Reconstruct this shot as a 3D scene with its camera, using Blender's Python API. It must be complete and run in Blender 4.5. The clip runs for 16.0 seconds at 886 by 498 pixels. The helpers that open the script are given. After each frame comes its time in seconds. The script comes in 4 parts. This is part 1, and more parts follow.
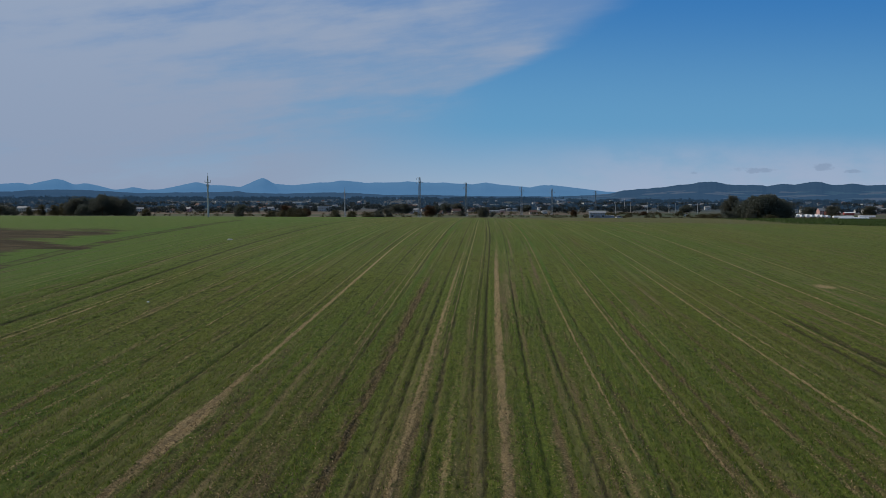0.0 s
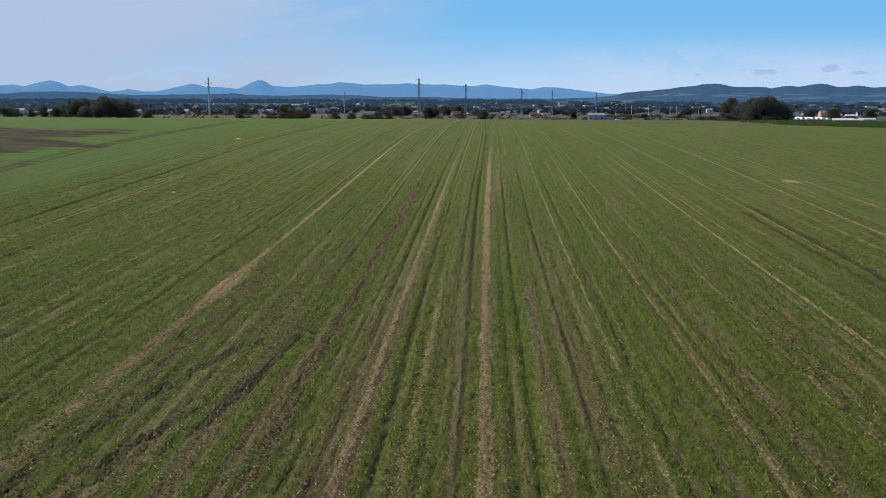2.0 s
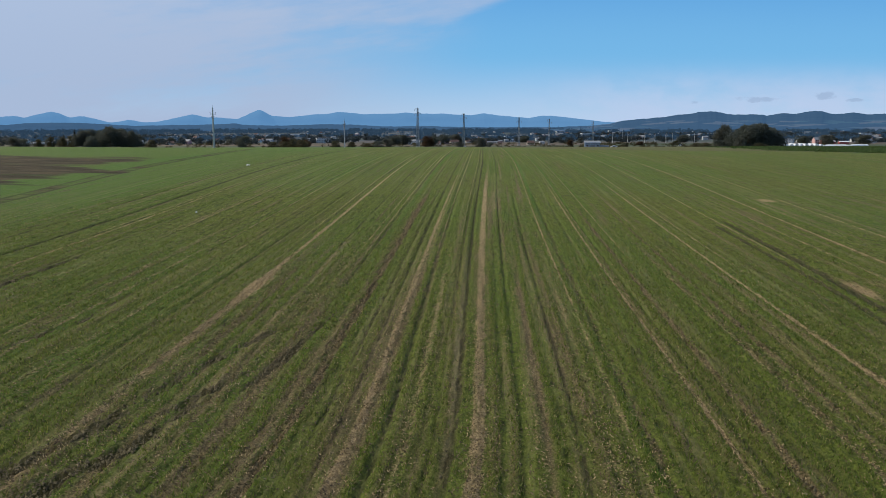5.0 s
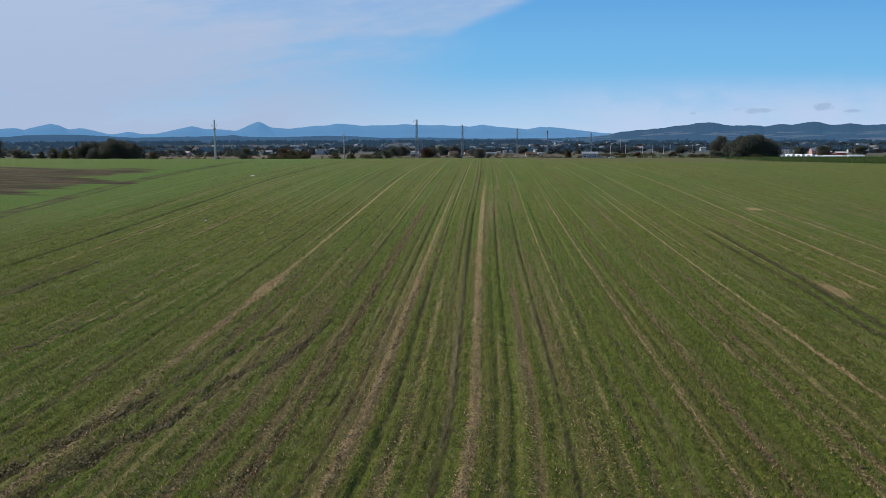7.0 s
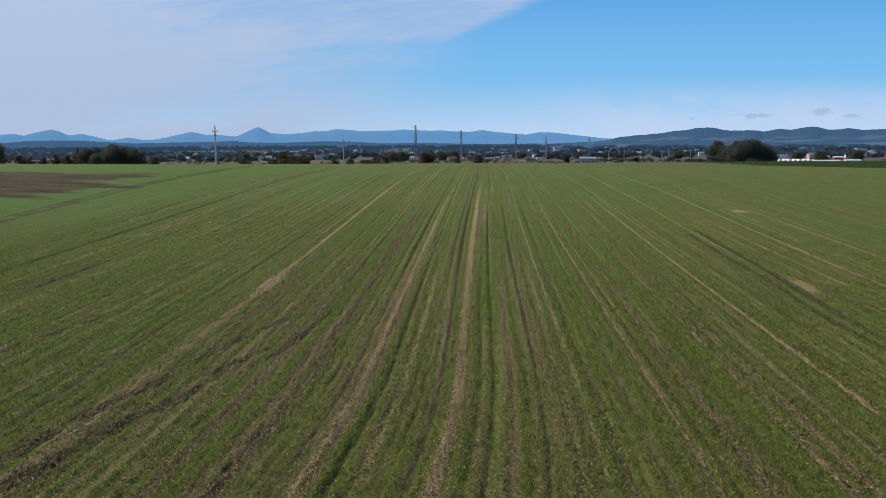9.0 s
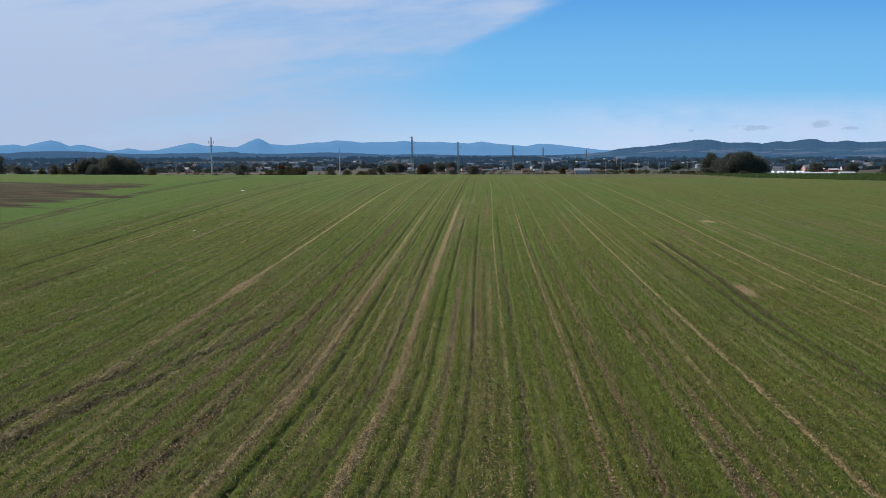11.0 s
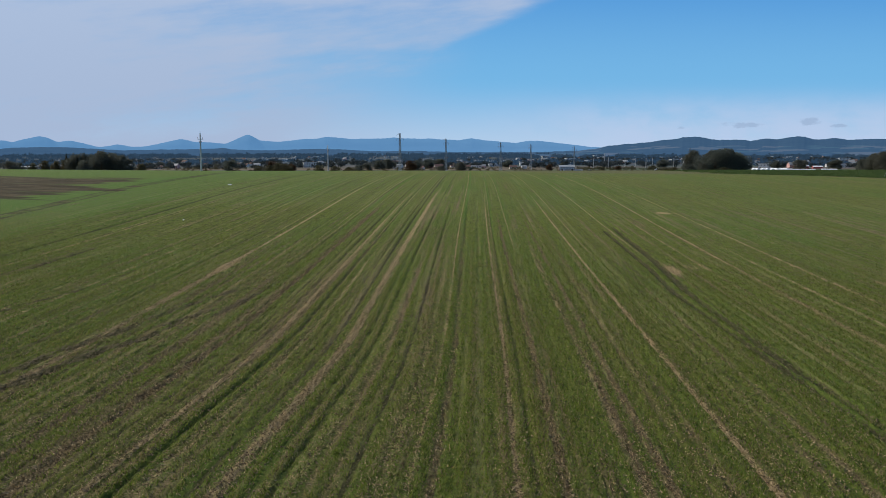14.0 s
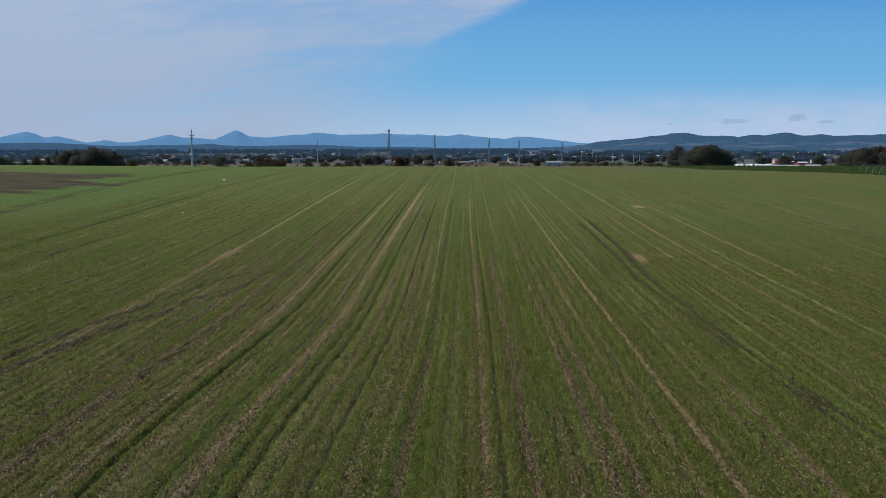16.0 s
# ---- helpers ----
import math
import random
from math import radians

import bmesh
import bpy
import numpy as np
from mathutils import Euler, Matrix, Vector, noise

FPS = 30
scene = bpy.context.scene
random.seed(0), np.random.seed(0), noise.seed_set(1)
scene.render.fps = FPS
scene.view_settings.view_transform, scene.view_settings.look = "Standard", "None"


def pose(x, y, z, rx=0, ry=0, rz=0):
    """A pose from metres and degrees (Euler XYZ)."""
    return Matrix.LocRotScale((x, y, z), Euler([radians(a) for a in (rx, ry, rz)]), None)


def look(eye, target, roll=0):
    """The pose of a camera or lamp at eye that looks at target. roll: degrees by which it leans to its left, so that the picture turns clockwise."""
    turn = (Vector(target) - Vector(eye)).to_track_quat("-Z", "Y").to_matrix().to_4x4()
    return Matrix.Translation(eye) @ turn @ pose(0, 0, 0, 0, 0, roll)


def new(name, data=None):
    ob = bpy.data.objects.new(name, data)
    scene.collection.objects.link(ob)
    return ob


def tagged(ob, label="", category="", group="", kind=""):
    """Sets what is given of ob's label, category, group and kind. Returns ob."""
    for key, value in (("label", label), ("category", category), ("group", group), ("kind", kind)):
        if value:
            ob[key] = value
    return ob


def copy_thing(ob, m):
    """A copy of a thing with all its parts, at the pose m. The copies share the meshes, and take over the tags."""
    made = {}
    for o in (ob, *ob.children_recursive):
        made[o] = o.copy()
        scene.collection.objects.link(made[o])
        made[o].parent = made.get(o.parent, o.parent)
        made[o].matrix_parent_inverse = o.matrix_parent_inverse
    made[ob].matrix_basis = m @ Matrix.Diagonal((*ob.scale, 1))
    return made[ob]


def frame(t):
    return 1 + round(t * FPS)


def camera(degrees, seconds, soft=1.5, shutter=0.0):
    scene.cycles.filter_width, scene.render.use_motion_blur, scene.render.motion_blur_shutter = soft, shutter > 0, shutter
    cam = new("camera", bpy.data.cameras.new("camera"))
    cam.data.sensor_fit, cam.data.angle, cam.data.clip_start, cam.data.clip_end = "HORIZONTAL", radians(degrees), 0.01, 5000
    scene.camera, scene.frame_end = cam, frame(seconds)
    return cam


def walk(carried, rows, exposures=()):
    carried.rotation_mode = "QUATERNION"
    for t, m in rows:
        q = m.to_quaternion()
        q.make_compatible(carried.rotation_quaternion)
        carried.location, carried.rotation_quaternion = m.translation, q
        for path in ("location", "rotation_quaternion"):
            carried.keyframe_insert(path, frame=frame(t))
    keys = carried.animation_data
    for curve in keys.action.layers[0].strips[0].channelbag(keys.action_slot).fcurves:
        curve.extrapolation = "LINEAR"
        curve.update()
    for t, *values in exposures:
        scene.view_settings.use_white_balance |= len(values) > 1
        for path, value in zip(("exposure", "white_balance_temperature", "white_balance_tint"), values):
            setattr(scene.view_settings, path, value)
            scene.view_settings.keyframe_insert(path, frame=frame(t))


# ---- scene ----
cam = camera(55.5, 16.0, soft=0.7)
METRES, EYE, TILT, LEAN, TURN = 31.46, 8.4, 1.4, 1.5, 2.7
ROWS = [
    (0.0, 0.0, 0.0, 0.0, 0.15, -5.11, -1.65),
    (0.5, 0.0048, -0.0516, -0.0001, 0.14, -5.36, -1.66),
    (1.0, 0.0077, -0.1016, 0.0001, 0.14, -7.3, -1.66),
    (1.5, 0.0095, -0.1479, -0.0002, 0.15, -11.83, -1.66),
    (2.0, 0.0099, -0.1863, 0.0006, 0.15, -11.66, -1.67),
    (2.5, 0.009, -0.2192, 0.0014, 0.14, -9.22, -1.61),
    (3.0, 0.0076, -0.2487, 0.0016, 0.13, -9.51, -1.56),
    (5.5, 0.0082, -0.3763, -0.0001, -0.0, -9.78, -1.33),
    (6.0, 0.0078, -0.3992, 0.0006, -0.02, -9.84, -1.32),
    (6.5, 0.0075, -0.4207, 0.0017, -0.05, -9.7, -1.29),
    (7.0, 0.0074, -0.4397, 0.0029, -0.06, -8.97, -1.27),
    (7.5, 0.0075, -0.46, 0.0034, -0.08, -8.83, -1.26),
    (8.0, 0.0081, -0.4806, 0.0034, -0.1, -8.37, -1.25),
    (8.5, 0.011, -0.5025, 0.0036, -0.1, -8.72, -1.21),
    (9.0, 0.02, -0.5254, 0.0042, -0.1, -8.61, -1.2),
    (11.5, 0.1026, -0.6474, 0.0116, -0.11, -7.16, -1.35),
    (12.0, 0.1149, -0.6748, 0.0119, -0.13, -3.61, -1.33),
    (12.5, 0.1255, -0.7077, 0.0129, -0.13, -3.72, -1.36),
    (13.0, 0.1339, -0.7447, 0.0135, -0.51, -6.2, -1.39),
    (13.5, 0.1406, -0.7813, 0.0132, -0.53, -6.9, -1.41),
    (14.0, 0.145, -0.8174, 0.0137, -0.75, -8.05, -1.44),
    (14.5, 0.1484, -0.852, 0.0155, -1.21, -5.97, -1.47),
    (15.0, 0.151, -0.8882, 0.0166, -1.41, -4.53, -1.47),
    (15.5, 0.1526, -0.9265, 0.0185, -1.45, -6.46, -1.48),
    (16.0, 0.1531, -0.9654, 0.0201, -1.48, -8.31, -1.49),
]
walk(cam, [(t, pose(0, 0, EYE, TILT, LEAN, TURN) @ pose(METRES * x, METRES * y, METRES * z, 90 + pitch, roll, yaw)) for t, x, y, z, yaw, pitch, roll in ROWS],
     [(0.0, -0.56), (0.5, -0.54), (1.0, -0.40), (1.5, -0.14), (2.0, 0.12), (3.0, 0.03), (6.0, 0.0), (9.0, 0.1), (11.5, 0.12), (12.0, -0.16), (12.5, -0.3), (13.0, -0.22), (14.0, -0.03), (14.5, -0.02), (15.0, -0.18), (15.5, -0.1), (16.0, -0.12)])


# ---------------------------------------------------------------- light
SUN_EL, SUN_AZ = 38.0, -62.0      # degrees; azimuth clockwise from +y
world = bpy.data.worlds.new("sky")
scene.world = world
world.use_nodes = True


def build_sky():
    nt = world.node_tree
    nt.nodes.clear()
    N, L = nt.nodes.new, nt.links.new

    def M(op, a, b=None, c=None):
        n = N("ShaderNodeMath")
        n.operation = op
        for i, v in enumerate((a, b, c)):
            if v is None:
                continue
            if isinstance(v, (int, float)):
                n.inputs[i].default_value = v
            else:
                L(v, n.inputs[i])
        return n.outputs[0]

    def smooth(v, lo, hi):
        n = N("ShaderNodeMapRange")
        n.interpolation_type = "SMOOTHSTEP"
        L(v, n.inputs[0])
        n.inputs[1].default_value, n.inputs[2].default_value = lo, hi
        return n.outputs[0]

    def mix(f, a, b):
        n = N("ShaderNodeMix")
        n.data_type = "RGBA"
        for s, v in ((n.inputs[0], f), (n.inputs[6], a), (n.inputs[7], b)):
            if isinstance(v, (tuple, float)):
                s.default_value = v
            else:
                L(v, s)
        return n.outputs[2]

    def fog(vec, scale, detail=5.0, rough=0.55):
        n = N("ShaderNodeTexNoise")
        L(vec, n.inputs["Vector"])
        n.inputs["Scale"].default_value = scale
        n.inputs["Detail"].default_value = detail
        n.inputs["Roughness"].default_value = rough
        return n.outputs[0]

    sky = N("ShaderNodeTexSky")
    sky.sky_type = "NISHITA"
    sky.sun_disc = False
    sky.sun_elevation, sky.sun_rotation = radians(SUN_EL), radians(SUN_AZ)
    sky.air_density, sky.dust_density, sky.ozone_density = 1.0, 0.4, 2.5
    co = N("ShaderNodeTexCoord").outputs["Generated"]
    sep = N("ShaderNodeSeparateXYZ")
    L(co, sep.inputs[0])
    yy = M("ADD", M("ABSOLUTE", sep.outputs[1]), 0.02)
    u, v = M("DIVIDE", sep.outputs[0], yy), M("DIVIDE", sep.outputs[2], yy)
    flat = N("ShaderNodeCombineXYZ")
    L(u, flat.inputs[0])
    L(M("MULTIPLY", v, 1.9), flat.inputs[1])
    tilt = N("ShaderNodeVectorRotate")
    tilt.inputs["Angle"].default_value = radians(-13)
    L(flat.outputs[0], tilt.inputs[0])
    streak = N("ShaderNodeVectorMath")
    streak.operation = "MULTIPLY"
    streak.inputs[1].default_value = (1.0, 3.0, 1.0)
    L(tilt.outputs[0], streak.inputs[0])
    n1 = fog(streak.outputs[0], 3.2, 8.0, 0.6)
    n2 = fog(flat.outputs[0], 9.0, 6.0, 0.6)
    wob = M("ADD", M("MULTIPLY", M("SUBTRACT", n1, 0.5), 0.10), M("MULTIPLY", M("SUBTRACT", n2, 0.5), 0.03))
    # upper sheet with a clean edge that climbs to the right
    du = M("ADD", u, 0.046)
    climb = M("ADD", M("MULTIPLY", M("MAXIMUM", du, 0.0), M("ADD", M("MULTIPLY", M("MAXIMUM", du, 0.0), 0.5), 0.42)), M("MULTIPLY", M("MINIMUM", du, 0.0), 0.16))
    edge = M("ADD", M("SUBTRACT", v, M("ADD", climb, 0.103)), M("MULTIPLY", wob, 0.42))
    soft = M("ADD", M("MULTIPLY", M("MAXIMUM", M("SUBTRACT", -0.06, u), 0.0), 0.35), M("ADD", M("MULTIPLY", M("MAXIMUM", u, 0.0), 0.12), 0.015))
    sheet = M("MULTIPLY", smooth(M("DIVIDE", edge, soft), -0.25, 1.0), smooth(u, 0.32, 0.04))
    # veil that thickens to the left and thins out downwards
    low = M("ADD", M("SUBTRACT", v, M("ADD", M("MULTIPLY", u, 0.30), 0.125)), M("MULTIPLY", wob, 1.2))
    veil = smooth(low, -0.06, 0.05)
    left = smooth(M("ADD", u, M("MULTIPLY", wob, 1.6)), 0.03, -0.27)
    veil = M("MULTIPLY", veil, smooth(u, 0.03, -0.13))
    cover = M("MAXIMUM", M("MAXIMUM", sheet, veil), left)
    thick = M("MULTIPLY", cover, smooth(M("ADD", M("ADD", M("MULTIPLY", n1, 1.3), M("MULTIPLY", n2, 0.35)), M("MULTIPLY", u, -0.5)), 0.66, 1.10))
    k = 1 / 0.12
    low_sky = mix(smooth(v, -0.01, 0.085), (0.47 * k, 0.63 * k, 0.83 * k, 1), (0.185 * k, 0.48 * k, 0.80 * k, 1))
    clear = mix(smooth(v, 0.06, 0.25), low_sky, (0.055 * k, 0.265 * k, 0.68 * k, 1))
    blue = mix(smooth(v, 0.3, 0.7), clear, sky.outputs[0])
    white = mix(smooth(v, 0.26, 0.02), (0.435 * k, 0.545 * k, 0.745 * k, 1), (0.395 * k, 0.495 * k, 0.685 * k, 1))
    cloud = mix(M("ADD", M("MULTIPLY", cover, 0.40), M("MULTIPLY", thick, 0.58)), blue, white)
    band_r = M("MULTIPLY", M("MULTIPLY", smooth(v, 0.075, 0.02), smooth(u, -0.05, 0.25)), smooth(n2, 0.3, 0.6))
    cloud = mix(M("MULTIPLY", band_r, 0.8), cloud, (0.50 * k, 0.61 * k, 0.83 * k, 1))
    # a few small grey clouds low over the hills
    grey = None
    torn = M("MULTIPLY", M("SUBTRACT", fog(flat.outputs[0], 60.0, 4.0, 0.6), 0.5), 4.5)
    for cu, cv, ru, rv in ((0.309, 0.0285, 0.025, 0.0034), (0.384, 0.0325, 0.016, 0.0050), (0.420, 0.0270, 0.012, 0.0026), (0.240, 0.0250, 0.006, 0.0022)):
        ex = M("DIVIDE", M("SUBTRACT", u, cu), ru)
        ey = M("DIVIDE", M("SUBTRACT", v, cv), rv)
        one = smooth(M("ADD", M("ADD", M("MULTIPLY", ex, ex), M("MULTIPLY", ey, ey)), torn), 1.1, 0.2)
        grey = one if grey is None else M("MAXIMUM", grey, one)
    final = mix(M("MULTIPLY", grey, 0.42), cloud, (0.25 * k, 0.35 * k, 0.53 * k, 1))
    bg = N("ShaderNodeBackground")
    L(final, bg.inputs[0])
    bg.inputs[1].default_value = 0.12
    out = N("ShaderNodeOutputWorld")
    L(bg.outputs[0], out.inputs[0])


build_sky()
sun = new("sun", bpy.data.lights.new("sun", "SUN"))
sun.data.energy, sun.data.angle, sun.data.color = 4.4, radians(0.6), (1.0, 0.91, 0.77)
sun.matrix_world = look((0, 0, 0), (-math.sin(radians(SUN_AZ)) * math.cos(radians(SUN_EL)), -math.cos(radians(SUN_AZ)) * math.cos(radians(SUN_EL)), -math.sin(radians(SUN_EL))))


# ---------------------------------------------------------------- materials
class Mat:
    """A node material being built: a principled surface with a few shorthand nodes."""

    def __init__(self, name, rough=0.9, metal=0.0, spec=0.3):
        self.m = bpy.data.materials.new(name)
        self.m.use_nodes = True
        self.nt = self.m.node_tree
        self.b = self.nt.nodes["Principled BSDF"]
        self.b.inputs["Roughness"].default_value = rough
        self.b.inputs["Metallic"].default_value = metal
        self.b.inputs["Specular IOR Level"].default_value = spec

    def n(self, kind, **sets):
        node = self.nt.nodes.new(kind)
        for k, v in sets.items():
            setattr(node, k, v)
        return node

    def link(self, a, b):
        self.nt.links.new(a, b)

    def put(self, socket, v):
        if isinstance(v, (int, float, tuple)):
            socket.default_value = v
        else:
            self.link(v, socket)

    def math(self, op, a, b=0.0):
        k = self.n("ShaderNodeMath", operation=op)
        self.put(k.inputs[0], a)
        self.put(k.inputs[1], b)
        return k.outputs[0]

    def mix(self, f, a, b):
        k = self.n("ShaderNodeMix", data_type="RGBA")
        self.put(k.inputs[0], f)
        self.put(k.inputs[6], a)
        self.put(k.inputs[7], b)
        return k.outputs[2]

    def step(self, v, lo, hi):
        k = self.n("ShaderNodeMapRange", interpolation_type="SMOOTHSTEP")
        self.put(k.inputs[0], v)
        k.inputs[1].default_value, k.inputs[2].default_value = lo, hi
        return k.outputs[0]

    def place(self, sx=1.0, sy=1.0, sz=1.0, which="Object"):
        tc = self.n("ShaderNodeTexCoord").outputs[which]
        k = self.n("ShaderNodeVectorMath", operation="MULTIPLY")
        self.link(tc, k.inputs[0])
        k.inputs[1].default_value = (sx, sy, sz)
        return k.outputs[0]

    def noise(self, vec, scale, detail=3.0, rough=0.55):
        k = self.n("ShaderNodeTexNoise")
        self.link(vec, k.inputs["Vector"])
        k.inputs["Scale"].default_value, k.inputs["Detail"].default_value, k.inputs["Roughness"].default_value = scale, detail, rough
        return k.outputs[0]

    def attr(self, name):
        return self.n("ShaderNodeAttribute", attribute_name=name).outputs["Fac"]

    def chance(self):
        return self.n("ShaderNodeObjectInfo").outputs["Random"]

    def island(self):
        return self.n("ShaderNodeNewGeometry").outputs["Random Per Island"]

    def colour(self, c):
        self.put(self.b.inputs["Base Color"], c)
        return self

    def bump(self, h, strength=0.4, dist=0.02):
        k = self.n("ShaderNodeBump")
        k.inputs["Strength"].default_value, k.inputs["Distance"].default_value = strength, dist
        self.link(h, k.inputs["Height"])
        self.link(k.outputs[0], self.b.inputs["Normal"])
        return self


def C(r, g, b):
    return (r, g, b, 1.0)


def simple(name, a, b, scale=2.0, rough=0.8, metal=0.0, bump=0.2):
    """Two tones mottled at two scales, with a fine relief and a chance shift from object to object."""
    m = Mat(name, rough, metal)
    p = m.place()
    f = m.math("ADD", m.math("MULTIPLY", m.noise(p, scale), 0.6), m.math("MULTIPLY", m.noise(p, scale * 9), 0.4))
    c = m.mix(m.step(f, 0.3, 0.7), C(*a), C(*b))
    m.colour(c).bump(m.noise(p, scale * 12), bump, 0.02)
    return m.m


def let_through(m, c, share):
    """Lets a share of the light through a thin leaf."""
    back = m.n("ShaderNodeBsdfTranslucent")
    m.link(c, back.inputs[0])
    both = m.n("ShaderNodeMixShader")
    both.inputs[0].default_value = share
    m.link(m.b.outputs[0], both.inputs[1])
    m.link(back.outputs[0], both.inputs[2])
    m.link(both.outputs[0], m.nt.nodes["Material Output"].inputs[0])


def field_material():
    m = Mat("young_crop_and_soil", 0.95, 0.0, 0.1)
    p = m.place()
    lng = m.place(1.0, 0.22, 1.0)
    fine = m.noise(p, 8.0, 6.0, 0.85)
    mid = m.noise(lng, 1.6, 4.0, 0.6)
    broad = m.noise(m.place(1.0, 0.4, 1.0), 0.07, 3.0, 0.5)
    row = m.attr("rowx")

    def lines(scale, detail=2.0):
        k = m.n("ShaderNodeTexNoise", noise_dimensions="2D")
        cc = m.n("ShaderNodeCombineXYZ")
        m.link(row, cc.inputs[0])
        sy = m.n("ShaderNodeSeparateXYZ")
        m.link(p, sy.inputs[0])
        m.link(m.math("MULTIPLY", sy.outputs[1], 0.012), cc.inputs[1])
        m.link(cc.outputs[0], k.inputs["Vector"])
        k.inputs["Scale"].default_value, k.inputs["Detail"].default_value = scale, detail
        return k.outputs[0]

    drill, passes = lines(2.1, 1.0), lines(0.45, 2.0)
    calm = m.math("SUBTRACT", 1.0, m.math("MULTIPLY", m.attr("comb"), 0.5))
    green = m.mix(m.step(fine, 0.3, 0.7), C(0.038, 0.054, 0.010), C(0.172, 0.200, 0.036))
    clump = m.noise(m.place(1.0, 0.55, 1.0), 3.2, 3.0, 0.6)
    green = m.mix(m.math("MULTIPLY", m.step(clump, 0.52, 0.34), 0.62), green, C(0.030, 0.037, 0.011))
    green = m.mix(m.math("MULTIPLY", m.step(broad, 0.35, 0.7), 0.5), green, C(0.068, 0.124, 0.018))
    green = m.mix(m.math("MULTIPLY", m.math("MULTIPLY", m.step(passes, 0.45, 0.7), calm), 0.38), green, C(0.115, 0.100, 0.028))
    earth = m.mix(m.step(m.noise(p, 14.0, 3.0, 0.7), 0.3, 0.7), C(0.066, 0.047, 0.025), C(0.265, 0.195, 0.107))
    straw = m.mix(m.step(m.noise(p, 16.0, 3.0, 0.7), 0.3, 0.75), C(0.20, 0.138, 0.068), C(0.50, 0.375, 0.20))
    lush = m.mix(m.step(fine, 0.3, 0.7), C(0.036, 0.085, 0.010), C(0.090, 0.170, 0.022))
    bare = m.math("ADD", m.attr("bare"), m.math("MULTIPLY", m.math("SUBTRACT", mid, 0.5), 0.9))
    bare = m.math("ADD", bare, m.math("MULTIPLY", m.math("SUBTRACT", fine, 0.5), 1.3))
    bare = m.math("ADD", bare, m.math("MULTIPLY", m.math("SUBTRACT", drill, 0.5), 1.5))
    c = m.mix(m.math("MULTIPLY", m.step(bare, 0.35, 0.95), 0.85), green, earth)
    patchy = m.noise(m.place(0.25, 0.05, 1.0), 1.0, 3.0, 0.6)
    for k_, (scale, shade) in enumerate(((3.3, 0.30), (1.7, 0.36))):
        thin = m.math("MULTIPLY", m.step(lines(scale, 0.0), 0.66, 0.73), m.step(m.math("ADD", mid, patchy), 0.75, 1.15))
        c = m.mix(m.math("MULTIPLY", m.math("MULTIPLY", thin, calm), shade), c, C(0.24, 0.215, 0.095))
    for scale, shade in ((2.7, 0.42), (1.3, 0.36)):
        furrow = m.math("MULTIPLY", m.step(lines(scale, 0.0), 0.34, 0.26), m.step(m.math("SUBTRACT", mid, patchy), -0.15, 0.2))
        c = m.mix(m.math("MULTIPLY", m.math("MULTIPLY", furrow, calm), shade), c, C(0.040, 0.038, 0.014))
    lu = m.math("ADD", m.attr("lush"), m.math("MULTIPLY", m.math("SUBTRACT", fine, 0.5), 0.8))
    c = m.mix(m.math("MULTIPLY", m.step(lu, 0.35, 0.9), 0.8), c, lush)
    st = m.math("ADD", m.attr("straw"), m.math("MULTIPLY", calm, m.math("ADD", m.math("MULTIPLY", m.math("SUBTRACT", fine, 0.5), 1.3), m.math("MULTIPLY", m.math("SUBTRACT", mid, 0.5), 0.9))))
    c = m.mix(m.math("MULTIPLY", m.step(st, 0.30, 0.95), 0.85), c, straw)
    rd = m.math("ADD", m.attr("clods"), m.math("ADD", m.math("MULTIPLY", m.math("SUBTRACT", fine, 0.5), 1.3), m.math("MULTIPLY", m.math("SUBTRACT", mid, 0.5), 0.9)))
    c = m.mix(m.math("MULTIPLY", m.step(rd, 0.30, 0.9), 0.85), c, m.mix(m.step(m.noise(p, 11.0), 0.35, 0.65), C(0.046, 0.032, 0.016), C(0.215, 0.156, 0.086)))
    # extra darkening along the ruts, wheel marks and row lines
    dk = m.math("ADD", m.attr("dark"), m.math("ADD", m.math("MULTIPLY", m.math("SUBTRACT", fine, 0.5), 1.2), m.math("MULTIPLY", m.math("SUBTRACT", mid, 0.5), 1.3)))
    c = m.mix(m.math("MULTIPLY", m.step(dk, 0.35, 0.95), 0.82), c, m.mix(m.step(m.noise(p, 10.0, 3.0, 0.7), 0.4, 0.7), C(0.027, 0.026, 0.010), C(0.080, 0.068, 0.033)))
    so = m.math("ADD", m.attr("soil"), m.math("ADD", m.math("MULTIPLY", m.math("SUBTRACT", fine, 0.5), 0.5), m.math("MULTIPLY", m.math("SUBTRACT", m.noise(m.place(0.25, 1.0, 1.0), 0.8, 4.0, 0.65), 0.5), 0.9)))
    tilth = m.mix(m.step(m.noise(m.place(0.3, 1.0, 1.0), 0.55, 4.0, 0.7), 0.35, 0.7), C(0.026, 0.017, 0.009), C(0.080, 0.053, 0.030))
    c = m.mix(m.math("MULTIPLY", m.step(so, 0.30, 0.75), 0.92), c, tilth)
    # farther land beyond the field, in strips of pasture, stubble and ploughland
    v = m.n("ShaderNodeTexVoronoi", feature="F1")
    far = m.place(0.0032, 0.0085, 0.0)
    m.link(far, v.inputs["Vector"])
    v.inputs["Scale"].default_value = 1.0
    ramp = m.n("ShaderNodeValToRGB")
    sp = m.n("ShaderNodeSeparateColor")
    m.link(v.outputs["Color"], sp.inputs[0])
    m.link(sp.outputs[0], ramp.inputs[0])
    e = ramp.color_ramp
    e.interpolation = "CONSTANT"
    e.elements[0].color = C(0.115, 0.085, 0.062)
    e.elements[1].position, e.elements[1].color = 0.25, C(0.085, 0.090, 0.050)
